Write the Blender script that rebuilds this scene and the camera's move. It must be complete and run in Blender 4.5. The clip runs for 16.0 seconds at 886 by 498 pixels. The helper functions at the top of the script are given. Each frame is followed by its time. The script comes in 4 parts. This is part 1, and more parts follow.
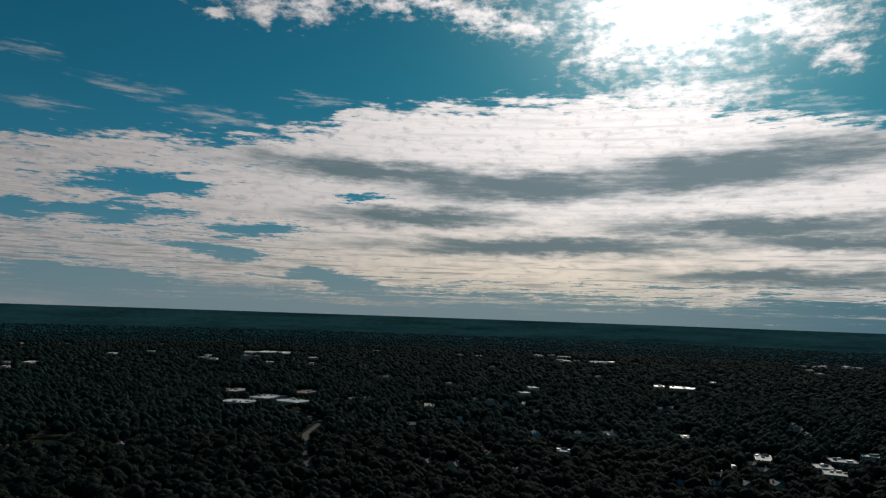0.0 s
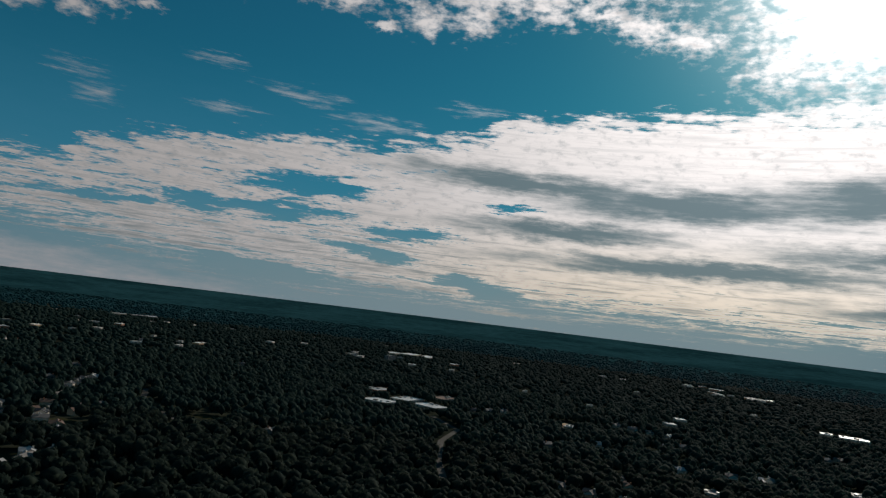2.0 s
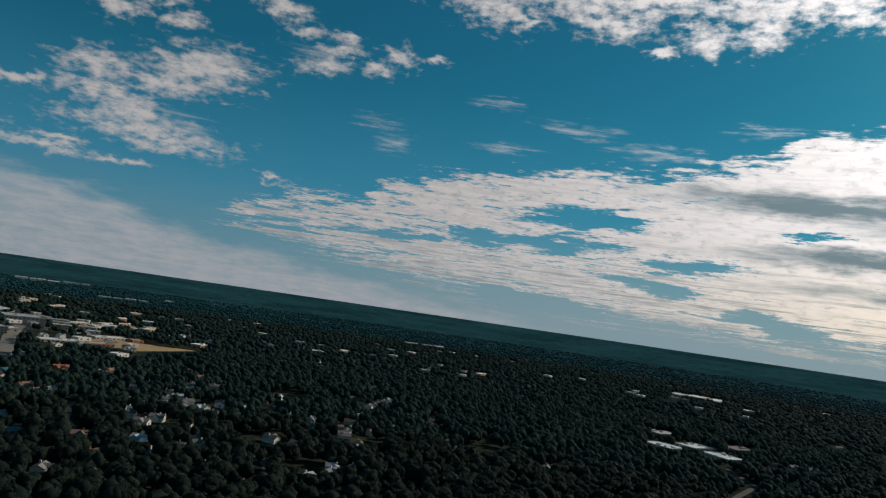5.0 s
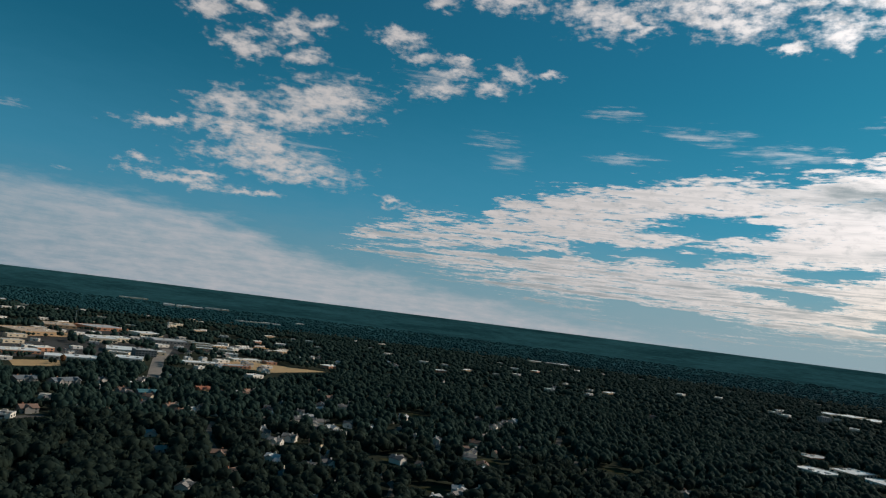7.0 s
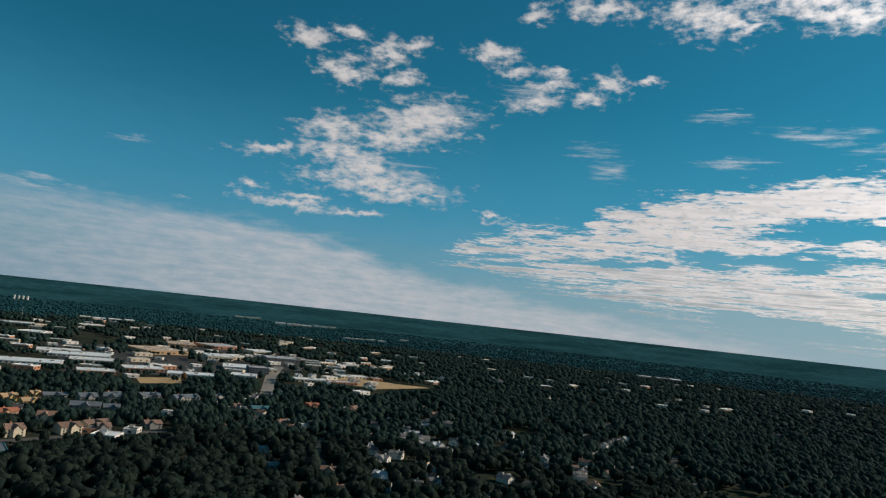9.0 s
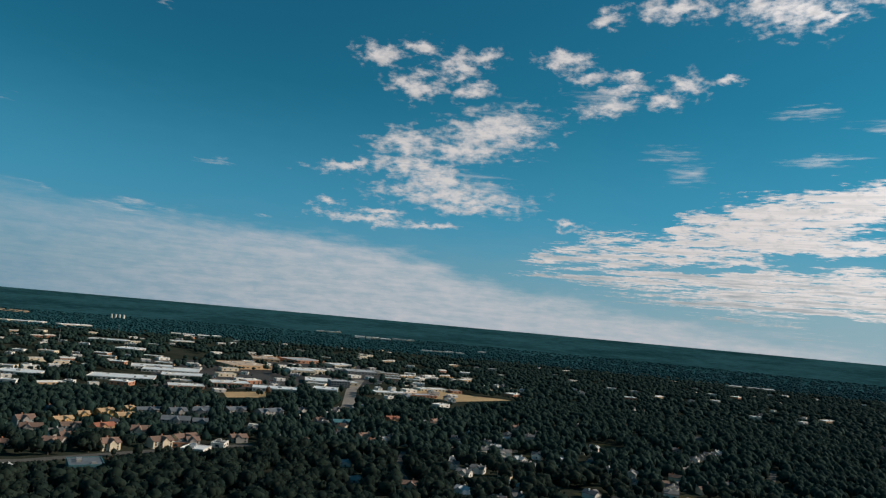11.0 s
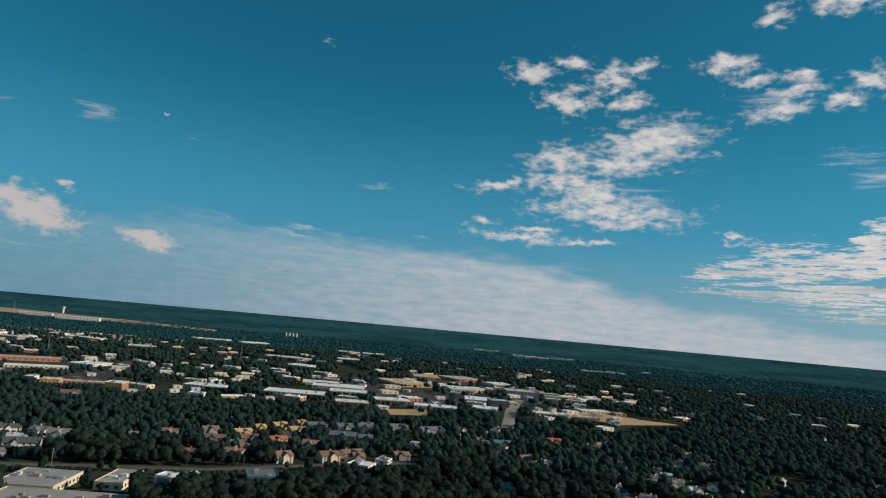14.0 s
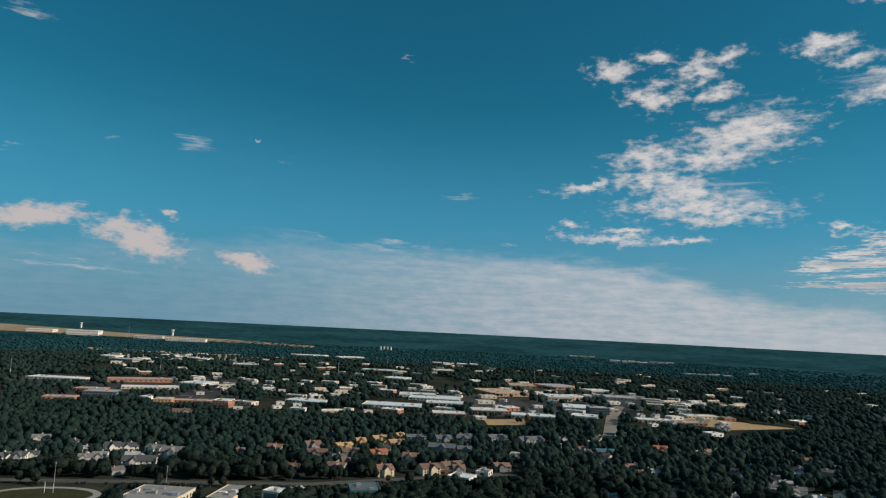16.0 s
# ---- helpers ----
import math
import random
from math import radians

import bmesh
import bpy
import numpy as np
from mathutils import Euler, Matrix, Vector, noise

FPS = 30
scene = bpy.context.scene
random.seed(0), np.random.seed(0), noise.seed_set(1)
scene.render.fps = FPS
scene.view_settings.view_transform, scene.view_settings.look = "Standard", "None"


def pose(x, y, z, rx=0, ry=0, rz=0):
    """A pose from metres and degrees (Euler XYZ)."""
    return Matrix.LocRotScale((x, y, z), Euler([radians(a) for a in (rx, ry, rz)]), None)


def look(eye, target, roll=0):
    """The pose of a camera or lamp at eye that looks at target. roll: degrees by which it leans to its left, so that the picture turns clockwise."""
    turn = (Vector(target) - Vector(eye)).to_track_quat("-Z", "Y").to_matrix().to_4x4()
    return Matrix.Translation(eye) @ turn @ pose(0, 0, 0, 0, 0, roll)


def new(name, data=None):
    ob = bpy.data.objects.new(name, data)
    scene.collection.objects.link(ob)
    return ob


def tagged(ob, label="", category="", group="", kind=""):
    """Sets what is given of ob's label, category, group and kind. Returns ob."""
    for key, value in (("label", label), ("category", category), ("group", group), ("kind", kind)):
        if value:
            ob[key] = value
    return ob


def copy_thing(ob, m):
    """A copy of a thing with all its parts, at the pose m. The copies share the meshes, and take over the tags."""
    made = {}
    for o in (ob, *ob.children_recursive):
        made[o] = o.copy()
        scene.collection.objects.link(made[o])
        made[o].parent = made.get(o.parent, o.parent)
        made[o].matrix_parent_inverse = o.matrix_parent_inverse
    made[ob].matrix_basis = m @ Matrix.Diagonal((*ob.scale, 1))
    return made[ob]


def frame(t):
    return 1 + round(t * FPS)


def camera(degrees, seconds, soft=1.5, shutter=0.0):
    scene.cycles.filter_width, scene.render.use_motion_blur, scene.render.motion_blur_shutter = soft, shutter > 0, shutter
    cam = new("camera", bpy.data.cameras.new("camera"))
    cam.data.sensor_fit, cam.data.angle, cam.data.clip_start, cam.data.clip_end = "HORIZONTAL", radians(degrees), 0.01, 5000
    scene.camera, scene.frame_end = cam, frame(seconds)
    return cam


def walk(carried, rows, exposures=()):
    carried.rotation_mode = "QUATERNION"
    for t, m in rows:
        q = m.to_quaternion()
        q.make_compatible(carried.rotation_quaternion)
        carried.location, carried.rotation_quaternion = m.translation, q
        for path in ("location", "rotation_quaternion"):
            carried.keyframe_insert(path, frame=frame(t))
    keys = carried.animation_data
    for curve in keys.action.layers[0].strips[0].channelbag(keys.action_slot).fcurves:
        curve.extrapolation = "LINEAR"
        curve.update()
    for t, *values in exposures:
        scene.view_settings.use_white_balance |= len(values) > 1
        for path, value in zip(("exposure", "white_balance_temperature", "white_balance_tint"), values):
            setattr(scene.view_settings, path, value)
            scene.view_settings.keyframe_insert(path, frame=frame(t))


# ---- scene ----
# ---------------------------------------------------------------- camera
cam = camera(64.39, 16.0, soft=1.2)
walk(cam, [
    (0, pose(0.0, 0.0, 120.0, 95.23, -1.98, 0.00)),
    (0.5, pose(-0.1, 2.5, 120.2, 95.28, -2.42, 0.74)),
    (1, pose(-0.3, 4.8, 120.5, 95.29, -4.08, 3.74)),
    (1.5, pose(-0.6, 7.1, 120.7, 95.30, -5.63, 7.50)),
    (2, pose(-1.1, 9.4, 120.9, 95.29, -6.90, 11.61)),
    (2.5, pose(-1.6, 11.5, 121.0, 95.25, -7.67, 15.70)),
    (3, pose(-2.3, 13.6, 121.2, 95.19, -8.16, 19.76)),
    (3.5, pose(-3.1, 15.7, 121.4, 95.14, -8.62, 23.79)),
    (4, pose(-4.0, 17.6, 121.5, 95.09, -8.66, 27.60)),
    (4.5, pose(-4.9, 19.5, 121.6, 95.11, -8.23, 30.51)),
    (5, pose(-6.0, 21.3, 121.7, 95.08, -8.26, 34.01)),
    (7.5, pose(-12.4, 29.1, 122.2, 95.30, -6.62, 45.85)),
    (8, pose(-13.9, 30.4, 122.2, 95.35, -6.34, 47.90)),
    (8.5, pose(-15.4, 31.7, 122.2, 95.41, -6.25, 50.09)),
    (9, pose(-17.0, 32.9, 122.3, 95.49, -6.12, 52.27)),
    (11.5, pose(-25.3, 37.7, 122.4, 95.87, -5.06, 60.39)),
    (12, pose(-27.1, 38.4, 122.4, 95.93, -5.20, 62.61)),
    (12.5, pose(-28.8, 39.1, 122.4, 95.99, -5.36, 64.93)),
    (13, pose(-30.6, 39.7, 122.4, 96.03, -5.47, 67.24)),
    (13.5, pose(-32.3, 40.2, 122.4, 96.11, -5.49, 69.58)),
    (14, pose(-34.0, 40.6, 122.4, 96.18, -5.11, 71.29)),
    (14.5, pose(-35.8, 40.9, 122.3, 96.25, -4.66, 73.32)),
    (15, pose(-37.5, 41.2, 122.3, 96.29, -3.83, 77.18)),
    (15.5, pose(-39.2, 41.4, 122.3, 96.37, -3.19, 78.53)),
    (16, pose(-40.8, 41.5, 122.3, 96.41, -2.78, 78.74)),
], exposures=[(0, -1.0), (1.5, -0.95), (3.5, -0.68), (5, -0.5), (7.5, -0.15), (9, -0.05), (12.5, 0.06), (16, 0.06)])

# ---------------------------------------------------------------- sky and sun
MOON_AZ, MOON_EL = 94.5, 13.95
EYE = 120.0            # the drone's height over the ground
SUN_AZ, SUN_EL = -19.0, 28.0   # degrees left of +y, degrees up
world = bpy.data.worlds.new("sky")
scene.world = world
world.use_nodes = True
world.cycles.sampling_method, world.cycles.sample_map_resolution = "MANUAL", 256
wt = world.node_tree
wt.nodes.clear()


def put(tree, value, socket):
    if isinstance(value, bpy.types.NodeSocket):
        tree.links.new(value, socket)
    else:
        socket.default_value = value


def calc(tree, op, a, b=0.0, c=0.0, clamp=False):
    n = tree.nodes.new("ShaderNodeMath")
    n.operation, n.use_clamp = op, clamp
    for i, q in enumerate((a, b, c)):
        put(tree, q, n.inputs[i])
    return n.outputs[0]


def vec(tree, op, a, b=(0, 0, 0)):
    n = tree.nodes.new("ShaderNodeVectorMath")
    n.operation = op
    put(tree, a, n.inputs[0])
    put(tree, b, n.inputs[1])
    return n.outputs["Value"] if op in ("LENGTH", "DOT_PRODUCT", "DISTANCE") else n.outputs["Vector"]


def blend(tree, fac, a, b):
    n = tree.nodes.new("ShaderNodeMix")
    n.data_type = "RGBA"
    put(tree, fac, n.inputs[0])
    put(tree, a, n.inputs[6])
    put(tree, b, n.inputs[7])
    return n.outputs[2]


def soft(tree, x, lo, hi):
    n = tree.nodes.new("ShaderNodeMapRange")
    n.interpolation_type = "SMOOTHSTEP"
    for i, q in enumerate((x, lo, hi, 0.0, 1.0)):
        put(tree, q, n.inputs[i])
    return n.outputs[0]


def cloudy(tree, where, scale, detail=6.0, rough=0.55, lac=2.1, shift=0.0):
    n = tree.nodes.new("ShaderNodeTexNoise")
    m = tree.nodes.new("ShaderNodeMapping")
    m.inputs["Location"].default_value = (shift, shift * 1.7, 0)
    m.inputs["Scale"].default_value = scale if isinstance(scale, tuple) else (scale,) * 3
    put(tree, where, m.inputs[0])
    tree.links.new(m.outputs[0], n.inputs["Vector"])
    n.inputs["Scale"].default_value, n.inputs["Detail"].default_value = 1.0, detail
    n.inputs["Roughness"].default_value, n.inputs["Lacunarity"].default_value = rough, lac
    return n.outputs[0]


tc = wt.nodes.new("ShaderNodeTexCoord")
way = vec(wt, "NORMALIZE", tc.outputs["Generated"])
sep = wt.nodes.new("ShaderNodeSeparateXYZ")
wt.links.new(way, sep.inputs[0])
WX, WY, WZ = sep.outputs
AZ = calc(wt, "MULTIPLY", calc(wt, "ARCTAN2", calc(wt, "MULTIPLY", WX, -1.0), WY), 57.2958)
EL = calc(wt, "MULTIPLY", calc(wt, "ARCSINE", WZ), 57.2958)
comb = wt.nodes.new("ShaderNodeCombineXYZ")
wt.links.new(AZ, comb.inputs[0])
wt.links.new(EL, comb.inputs[1])
SKYPOS = comb.outputs[0]
# ragged outlines: the sky's coordinates bent by noise
AZ0, EL0 = AZ, EL
AZ = calc(wt, "ADD", AZ, calc(wt, "MULTIPLY", calc(wt, "SUBTRACT", cloudy(wt, SKYPOS, (0.22, 0.9, 1), 6.0, 0.62, shift=11.0), 0.5), 6.0))
EL = calc(wt, "ADD", EL, calc(wt, "MULTIPLY", calc(wt, "SUBTRACT", cloudy(wt, SKYPOS, (0.30, 1.1, 1), 6.0, 0.62, shift=17.0), 0.5), 2.4))
# a flat cloud level seen in perspective
level = calc(wt, "DIVIDE", 1.0, calc(wt, "ADD", calc(wt, "MAXIMUM", WZ, 0.0), 0.035))
comb2 = wt.nodes.new("ShaderNodeCombineXYZ")
wt.links.new(calc(wt, "MULTIPLY", WX, level), comb2.inputs[0])
wt.links.new(calc(wt, "MULTIPLY", WY, level), comb2.inputs[1])
PLANE = comb2.outputs[0]

ROUGH = cloudy(wt, PLANE, 4.0, 8.0, 0.62)
PUFFY = cloudy(wt, PLANE, 15.0, 5.0, 0.55, shift=3.1)
STREAK = cloudy(wt, SKYPOS, (0.16, 0.85, 1.0), 7.0, 0.6, shift=7.7)
THREAD = cloudy(wt, SKYPOS, (0.28, 2.6, 1.0), 8.0, 0.65, shift=4.4)
RIB = cloudy(wt, SKYPOS, (0.09, 3.4, 1.0), 5.0, 0.6, shift=6.1)
CELLS = cloudy(wt, SKYPOS, (0.85, 1.6, 1.0), 6.0, 0.58, shift=8.3)
# rounder bends for the heaped clouds
AZP = calc(wt, "MULTIPLY_ADD", calc(wt, "SUBTRACT", cloudy(wt, SKYPOS, (0.5, 0.9, 1), 5.0, 0.55, shift=21.0), 0.5), 3.4, AZ0)
ELP = calc(wt, "MULTIPLY_ADD", calc(wt, "SUBTRACT", cloudy(wt, SKYPOS, (0.6, 1.0, 1), 5.0, 0.55, shift=27.0), 0.5), 2.0, EL0)
FINE = cloudy(wt, SKYPOS, (0.55, 1.5, 1.0), 7.0, 0.6, shift=1.3)


class Cover:
    """The union of soft oval patches of sky, by azimuth, elevation, half sizes and slant in degrees."""

    def __init__(self, az=None, el=None):
        self.out, self.az, self.el = None, az or AZ, el or EL

    def __call__(self, az, el, wide, high, slant, weight=1.0):
        c, s = math.cos(radians(slant)), math.sin(radians(slant))
        u = calc(wt, "MULTIPLY_ADD", self.el, s / wide, -(az * c + el * s) / wide)
        u = calc(wt, "MULTIPLY_ADD", self.az, c / wide, u)
        v = calc(wt, "MULTIPLY_ADD", self.el, c / high, (az * s - el * c) / high)
        v = calc(wt, "MULTIPLY_ADD", self.az, -s / high, v)
        u = calc(wt, "MULTIPLY", u, u)
        q = calc(wt, "SUBTRACT", 1.0, calc(wt, "SQRT", calc(wt, "MULTIPLY_ADD", v, v, u)))
        if weight != 1.0:
            q = calc(wt, "MULTIPLY", q, weight)
        self.out = q if self.out is None else calc(wt, "MAXIMUM", self.out, q)


def skyline(*points):
    """An elevation in degrees that changes with the azimuth."""
    r = wt.nodes.new("ShaderNodeValToRGB")
    while len(r.color_ramp.elements) < len(points):
        r.color_ramp.elements.new(0.5)
    for e, (az, el) in zip(r.color_ramp.elements, sorted(points)):
        e.position = (az + 60) / 200
    for e, (az, el) in zip(r.color_ramp.elements, sorted(points)):
        g = (el + 5) / 40
        e.color = (g, g, g, 1)
    put(wt, calc(wt, "DIVIDE", calc(wt, "ADD", AZ, 60.0), 200.0), r.inputs[0])
    return calc(wt, "SUBTRACT", calc(wt, "MULTIPLY", r.outputs[0], 40.0), 5.0)


# the broad deck of cloud under the sun
deck_top = skyline((-60, 13), (-32, 14.3), (-23, 16.3), (-16, 18), (-5, 17.2), (2, 17), (7.4, 16.2), (11, 15), (14.5, 13.6), (20, 12.7),
                   (29, 12.3), (36, 10.8), (41, 9.3), (41.6, 7.6), (47.5, 7.9), (52.7, 5.2), (54, 2), (60, -5))
deck_low = skyline((-60, 1.5), (-32, 1.5), (-10, 1.4), (9, 1.3), (21, 1.4), (31, 1.9), (38, 2.6), (43, 3.5), (49, 4.5), (52.7, 5.0), (60, 6))
hole = Cover()
hole(6.8, 9.1, 2.3, 0.6, -2)
hole(23.2, 8.9, 5.8, 0.9, -3)
hole(26.6, 6.6, 6.3, 0.7, -5)
hole(14.9, 6.0, 4.2, 0.6, -4)
hole(17.9, 4.2, 4.4, 0.7, 8)
hole(9.6, 2.6, 3.8, 0.6, 7)
hole(31.9, 6.5, 2.2, 0.6, -2)
hole(26.9, 2.0, 5.5, 0.5, 4)
hole(38.0, 5.6, 4.0, 0.35, -3)
grey = Cover()
grey(5.0, 11.2, 13.5, 1.15, 2)
grey(-7.0, 10.4, 13.0, 1.5, -1)
grey(-22.0, 11.6, 18.0, 1.9, -5)
grey(2.5, 7.7, 10.0, 0.9, -1)
grey(-8.3, 5.6, 16, 0.9, -1)
grey(-24.0, 7.2, 13.0, 1.0, 1)
grey(-29, 6.0, 9.0, 0.9, 2)
grey(-26, 3.4, 12, 0.9, 1)
fd = calc(wt, "MINIMUM", calc(wt, "MULTIPLY", calc(wt, "SUBTRACT", deck_top, EL), 0.5),
          calc(wt, "MULTIPLY", calc(wt, "SUBTRACT", EL, deck_low), 0.45))
closed = calc(wt, "SUBTRACT", 1.25, calc(wt, "MULTIPLY", soft(wt, AZ, -4.0, 24.0), 0.66))
closed = calc(wt, "SUBTRACT", closed, calc(wt, "MULTIPLY", soft(wt, AZ, 30.0, 50.0), 0.3))
fd = calc(wt, "MINIMUM", fd, closed)
hole_edge = calc(wt, "ADD", hole.out, calc(wt, "MULTIPLY", calc(wt, "SUBTRACT", THREAD, 0.5), 3.4))
hole_edge = calc(wt, "ADD", hole_edge, calc(wt, "MULTIPLY", calc(wt, "SUBTRACT", ROUGH, 0.5), 2.0))
fd = calc(wt, "SUBTRACT", fd, calc(wt, "MULTIPLY", calc(wt, "MINIMUM", calc(wt, "MAXIMUM", calc(wt, "ADD", hole_edge, 0.25), 0.0), 0.9), 1.5))
deck_noise = calc(wt, "MULTIPLY", calc(wt, "SUBTRACT", ROUGH, 0.5), 2.2)
for grain, much in ((STREAK, 1.3), (THREAD, 2.0), (PUFFY, 1.5)):
    deck_noise = calc(wt, "ADD", deck_noise, calc(wt, "MULTIPLY", calc(wt, "SUBTRACT", grain, 0.5), much))
low = calc(wt, "SUBTRACT", 1.0, soft(wt, EL, 3.0, 9.0))
deck_noise = calc(wt, "ADD", deck_noise, calc(wt, "MULTIPLY", calc(wt, "MULTIPLY", calc(wt, "SUBTRACT", RIB, 0.5), 3.6), low))
deck = soft(wt, calc(wt, "ADD", fd, deck_noise), -0.12, 0.5)

# small heaped clouds
puff = Cover(AZP, ELP)
puff(-16.5, 22.9, 9.3, 5.1, 12)
puff(19.1, 22.1, 1.1, 0.4, -7)
puff(15.5, 22.6, 1.9, 1.1, -3)
puff(11.6, 23.3, 2.1, 0.8, -0)
puff(1.1, 24.4, 3.8, 0.6, 3)
puff(-5.6, 22.9, 4.3, 1.3, 8)
puff(-20.4, 24.2, 12.2, 2.8, 8)
puff(-13.0, 21.0, 3.7, 2.8, -14)
puff(-18.9, 17.3, 7.1, 1.6, 2)
puff(-26.9, 21.5, 5.7, 1.8, 8)
puff(-29.5, 19.1, 2.0, 1.2, 8)
puff(30.7, 23.7, 2.4, 0.5, -6)
puff(23.0, 23.8, 3.8, 1.2, 1)
puff(15.8, 23.0, 2.4, 1.4, 10)
puff(11.7, 23.5, 2.4, 1.4, 12)
puff(6.0, 24.7, 3.3, 1.4, 8)
puff(-2.0, 23.6, 4.6, 1.4, 15)
puff(9.0, 25.5, 15.2, 1.8, -1)
puff(32.7, 24.3, 4.3, 1.2, 2)
puff(21.3, 25.9, 11.1, 1.8, -1)
puff(47.1, 24.4, 1.4, 0.7, -11)
puff(41.8, 24.9, 3.5, 0.9, 4)
puff(33.7, 24.4, 4.3, 1.6, 8)
puff(25.6, 24.9, 4.4, 1.4, 9)
puff(65.8, 20.7, 2.1, 1.0, 10)
puff(62.0, 21.5, 1.4, 0.8, 4)
puff(62.5, 18.6, 2.3, 1.2, -1)
puff(59.2, 20.3, 1.7, 1.3, -15)
puff(57.7, 18.8, 1.6, 0.8, -23)
puff(57.0, 21.3, 1.7, 0.6, 0)
puff(50.3, 21.3, 2.6, 0.7, 0)
puff(48.5, 20.0, 1.9, 0.7, -7)
puff(46.6, 17.8, 2.6, 0.7, -6)
puff(45.4, 19.2, 2.1, 0.6, -6)
puff(42.3, 18.2, 1.4, 0.6, 2)
puff(44.8, 20.1, 1.4, 0.5, 1)
puff(40.4, 19.5, 1.6, 1.0, 6)
puff(37.3, 19.8, 1.1, 0.4, 3)
puff(62.9, 14.1, 3.2, 1.2, -8)
puff(55.8, 15.6, 4.9, 1.8, -9)
puff(54.0, 15.9, 2.8, 1.2, 17)
puff(58.2, 13.8, 5.1, 1.0, -5)
puff(67.2, 11.8, 3.2, 0.5, -9)
puff(62.4, 12.3, 4.3, 0.9, -3)
puff(60.0, 11.3, 4.1, 1.1, 9)
puff(59.1, 10.1, 6.5, 1.2, -0)
puff(57.2, 9.5, 4.6, 0.8, -1)
puff(69.0, 8.6, 1.4, 0.4, -4)
puff(65.2, 7.7, 4.5, 0.5, 1)
puff(60.4, 7.5, 2.1, 0.3, -4)
puff(64.4, 8.4, 1.8, 0.3, -4)
puff(49.2, 8.4, 1.5, 0.4, 13)
puff(109.5, 6.6, 3.4, 1.1, -10, 1.9)
puff(102.6, 5.6, 4.0, 1.4, 14, 1.9)
puff(94.6, 4.4, 2.4, 0.9, 8, 1.9)
puff(100.4, 7.5, 0.6, 0.4, -2, 1.6)
fp = calc(wt, "ADD", puff.out, calc(wt, "MULTIPLY", calc(wt, "SUBTRACT", PUFFY, 0.5), 1.2))
fp = calc(wt, "ADD", fp, calc(wt, "MULTIPLY", calc(wt, "SUBTRACT", CELLS, 0.5), 3.0))
puffs = calc(wt, "MULTIPLY", soft(wt, fp, -0.2, 1.15), 0.94)

# thin streaks of ice cloud
wisp = Cover()
wisp(99.4, 13.2, 1.2, 0.6, -3)
wisp(110.9, 11.1, 0.8, 0.4, -16)
wisp(82.4, 21.4, 0.5, 0.3, -11)
wisp(92.2, 12.6, 0.7, 0.4, 6)
wisp(105.3, 12.8, 0.7, 0.3, -12)
wisp(-22.2, 17.8, 6.4, 1.2, 19)
wisp(-29.0, 15.3, 3.6, 1.0, 19)
wisp(24.4, 15.7, 3.7, 0.6, -0)
wisp(18.3, 14.5, 4.7, 0.7, 3)
wisp(11.0, 16.5, 3.2, 0.5, 1)
wisp(30.6, 13.7, 2.6, 0.5, -6)
wisp(18.2, 14.7, 2.8, 0.5, 0)
wisp(55.3, 15.7, 3.9, 2.1, -4)
wisp(46.7, 18.4, 3.1, 1.3, -6)
wisp(55.5, 10.7, 3.1, 1.4, 14)
wisp(41.4, 14.4, 2.2, 0.6, -2)
wisp(40.3, 12.9, 1.8, 1.2, 34)
wisp(106.2, 3.4, 5.0, 0.3, 2)
wisp(111.4, 20.3, 1.7, 0.3, -1)
wisp(89.8, 6.9, 1.3, 0.4, 2)
wisp(82.9, 6.3, 2.8, 0.4, 0)
wisp(77.5, 10.6, 1.1, 0.3, 0)
wisp(74.1, 7.0, 1.0, 0.2, 2)
wisp(32.1, 17.2, 2.0, 0.5, 4)
wisp(25.2, 15.8, 4.1, 0.6, 5)
wisp(30.6, 13.8, 3.0, 0.2, 1)
fw = calc(wt, "ADD", calc(wt, "MULTIPLY", wisp.out, 0.8), calc(wt, "MULTIPLY", calc(wt, "SUBTRACT", THREAD, 0.5), 3.6))
wisps = calc(wt, "MULTIPLY", soft(wt, fw, 0.0, 1.5), 0.5)

# a smooth veil low in the east
veil_top = skyline((20, -1), (31, 0.8), (45, 2.2), (56.6, 3.8), (60.6, 5.3), (69, 6.3), (83, 6.5), (91, 7.0), (101, 5.8), (112, 5.0), (140, 5))
fv = calc(wt, "ADD", calc(wt, "MULTIPLY", calc(wt, "SUBTRACT", veil_top, EL), 0.8), calc(wt, "MULTIPLY", calc(wt, "SUBTRACT", STREAK, 0.5), 1.6))
veil = calc(wt, "MULTIPLY", soft(wt, fv, -0.3, 1.2), calc(wt, "ADD", 0.38, calc(wt, "MULTIPLY", soft(wt, calc(wt, "ADD", FINE, THREAD), 0.66, 1.34), 0.40)))
veil = calc(wt, "MULTIPLY", veil, calc(wt, "SUBTRACT", 1.0, calc(wt, "MULTIPLY", soft(wt, AZ, 60.0, 104.0), 0.80)))

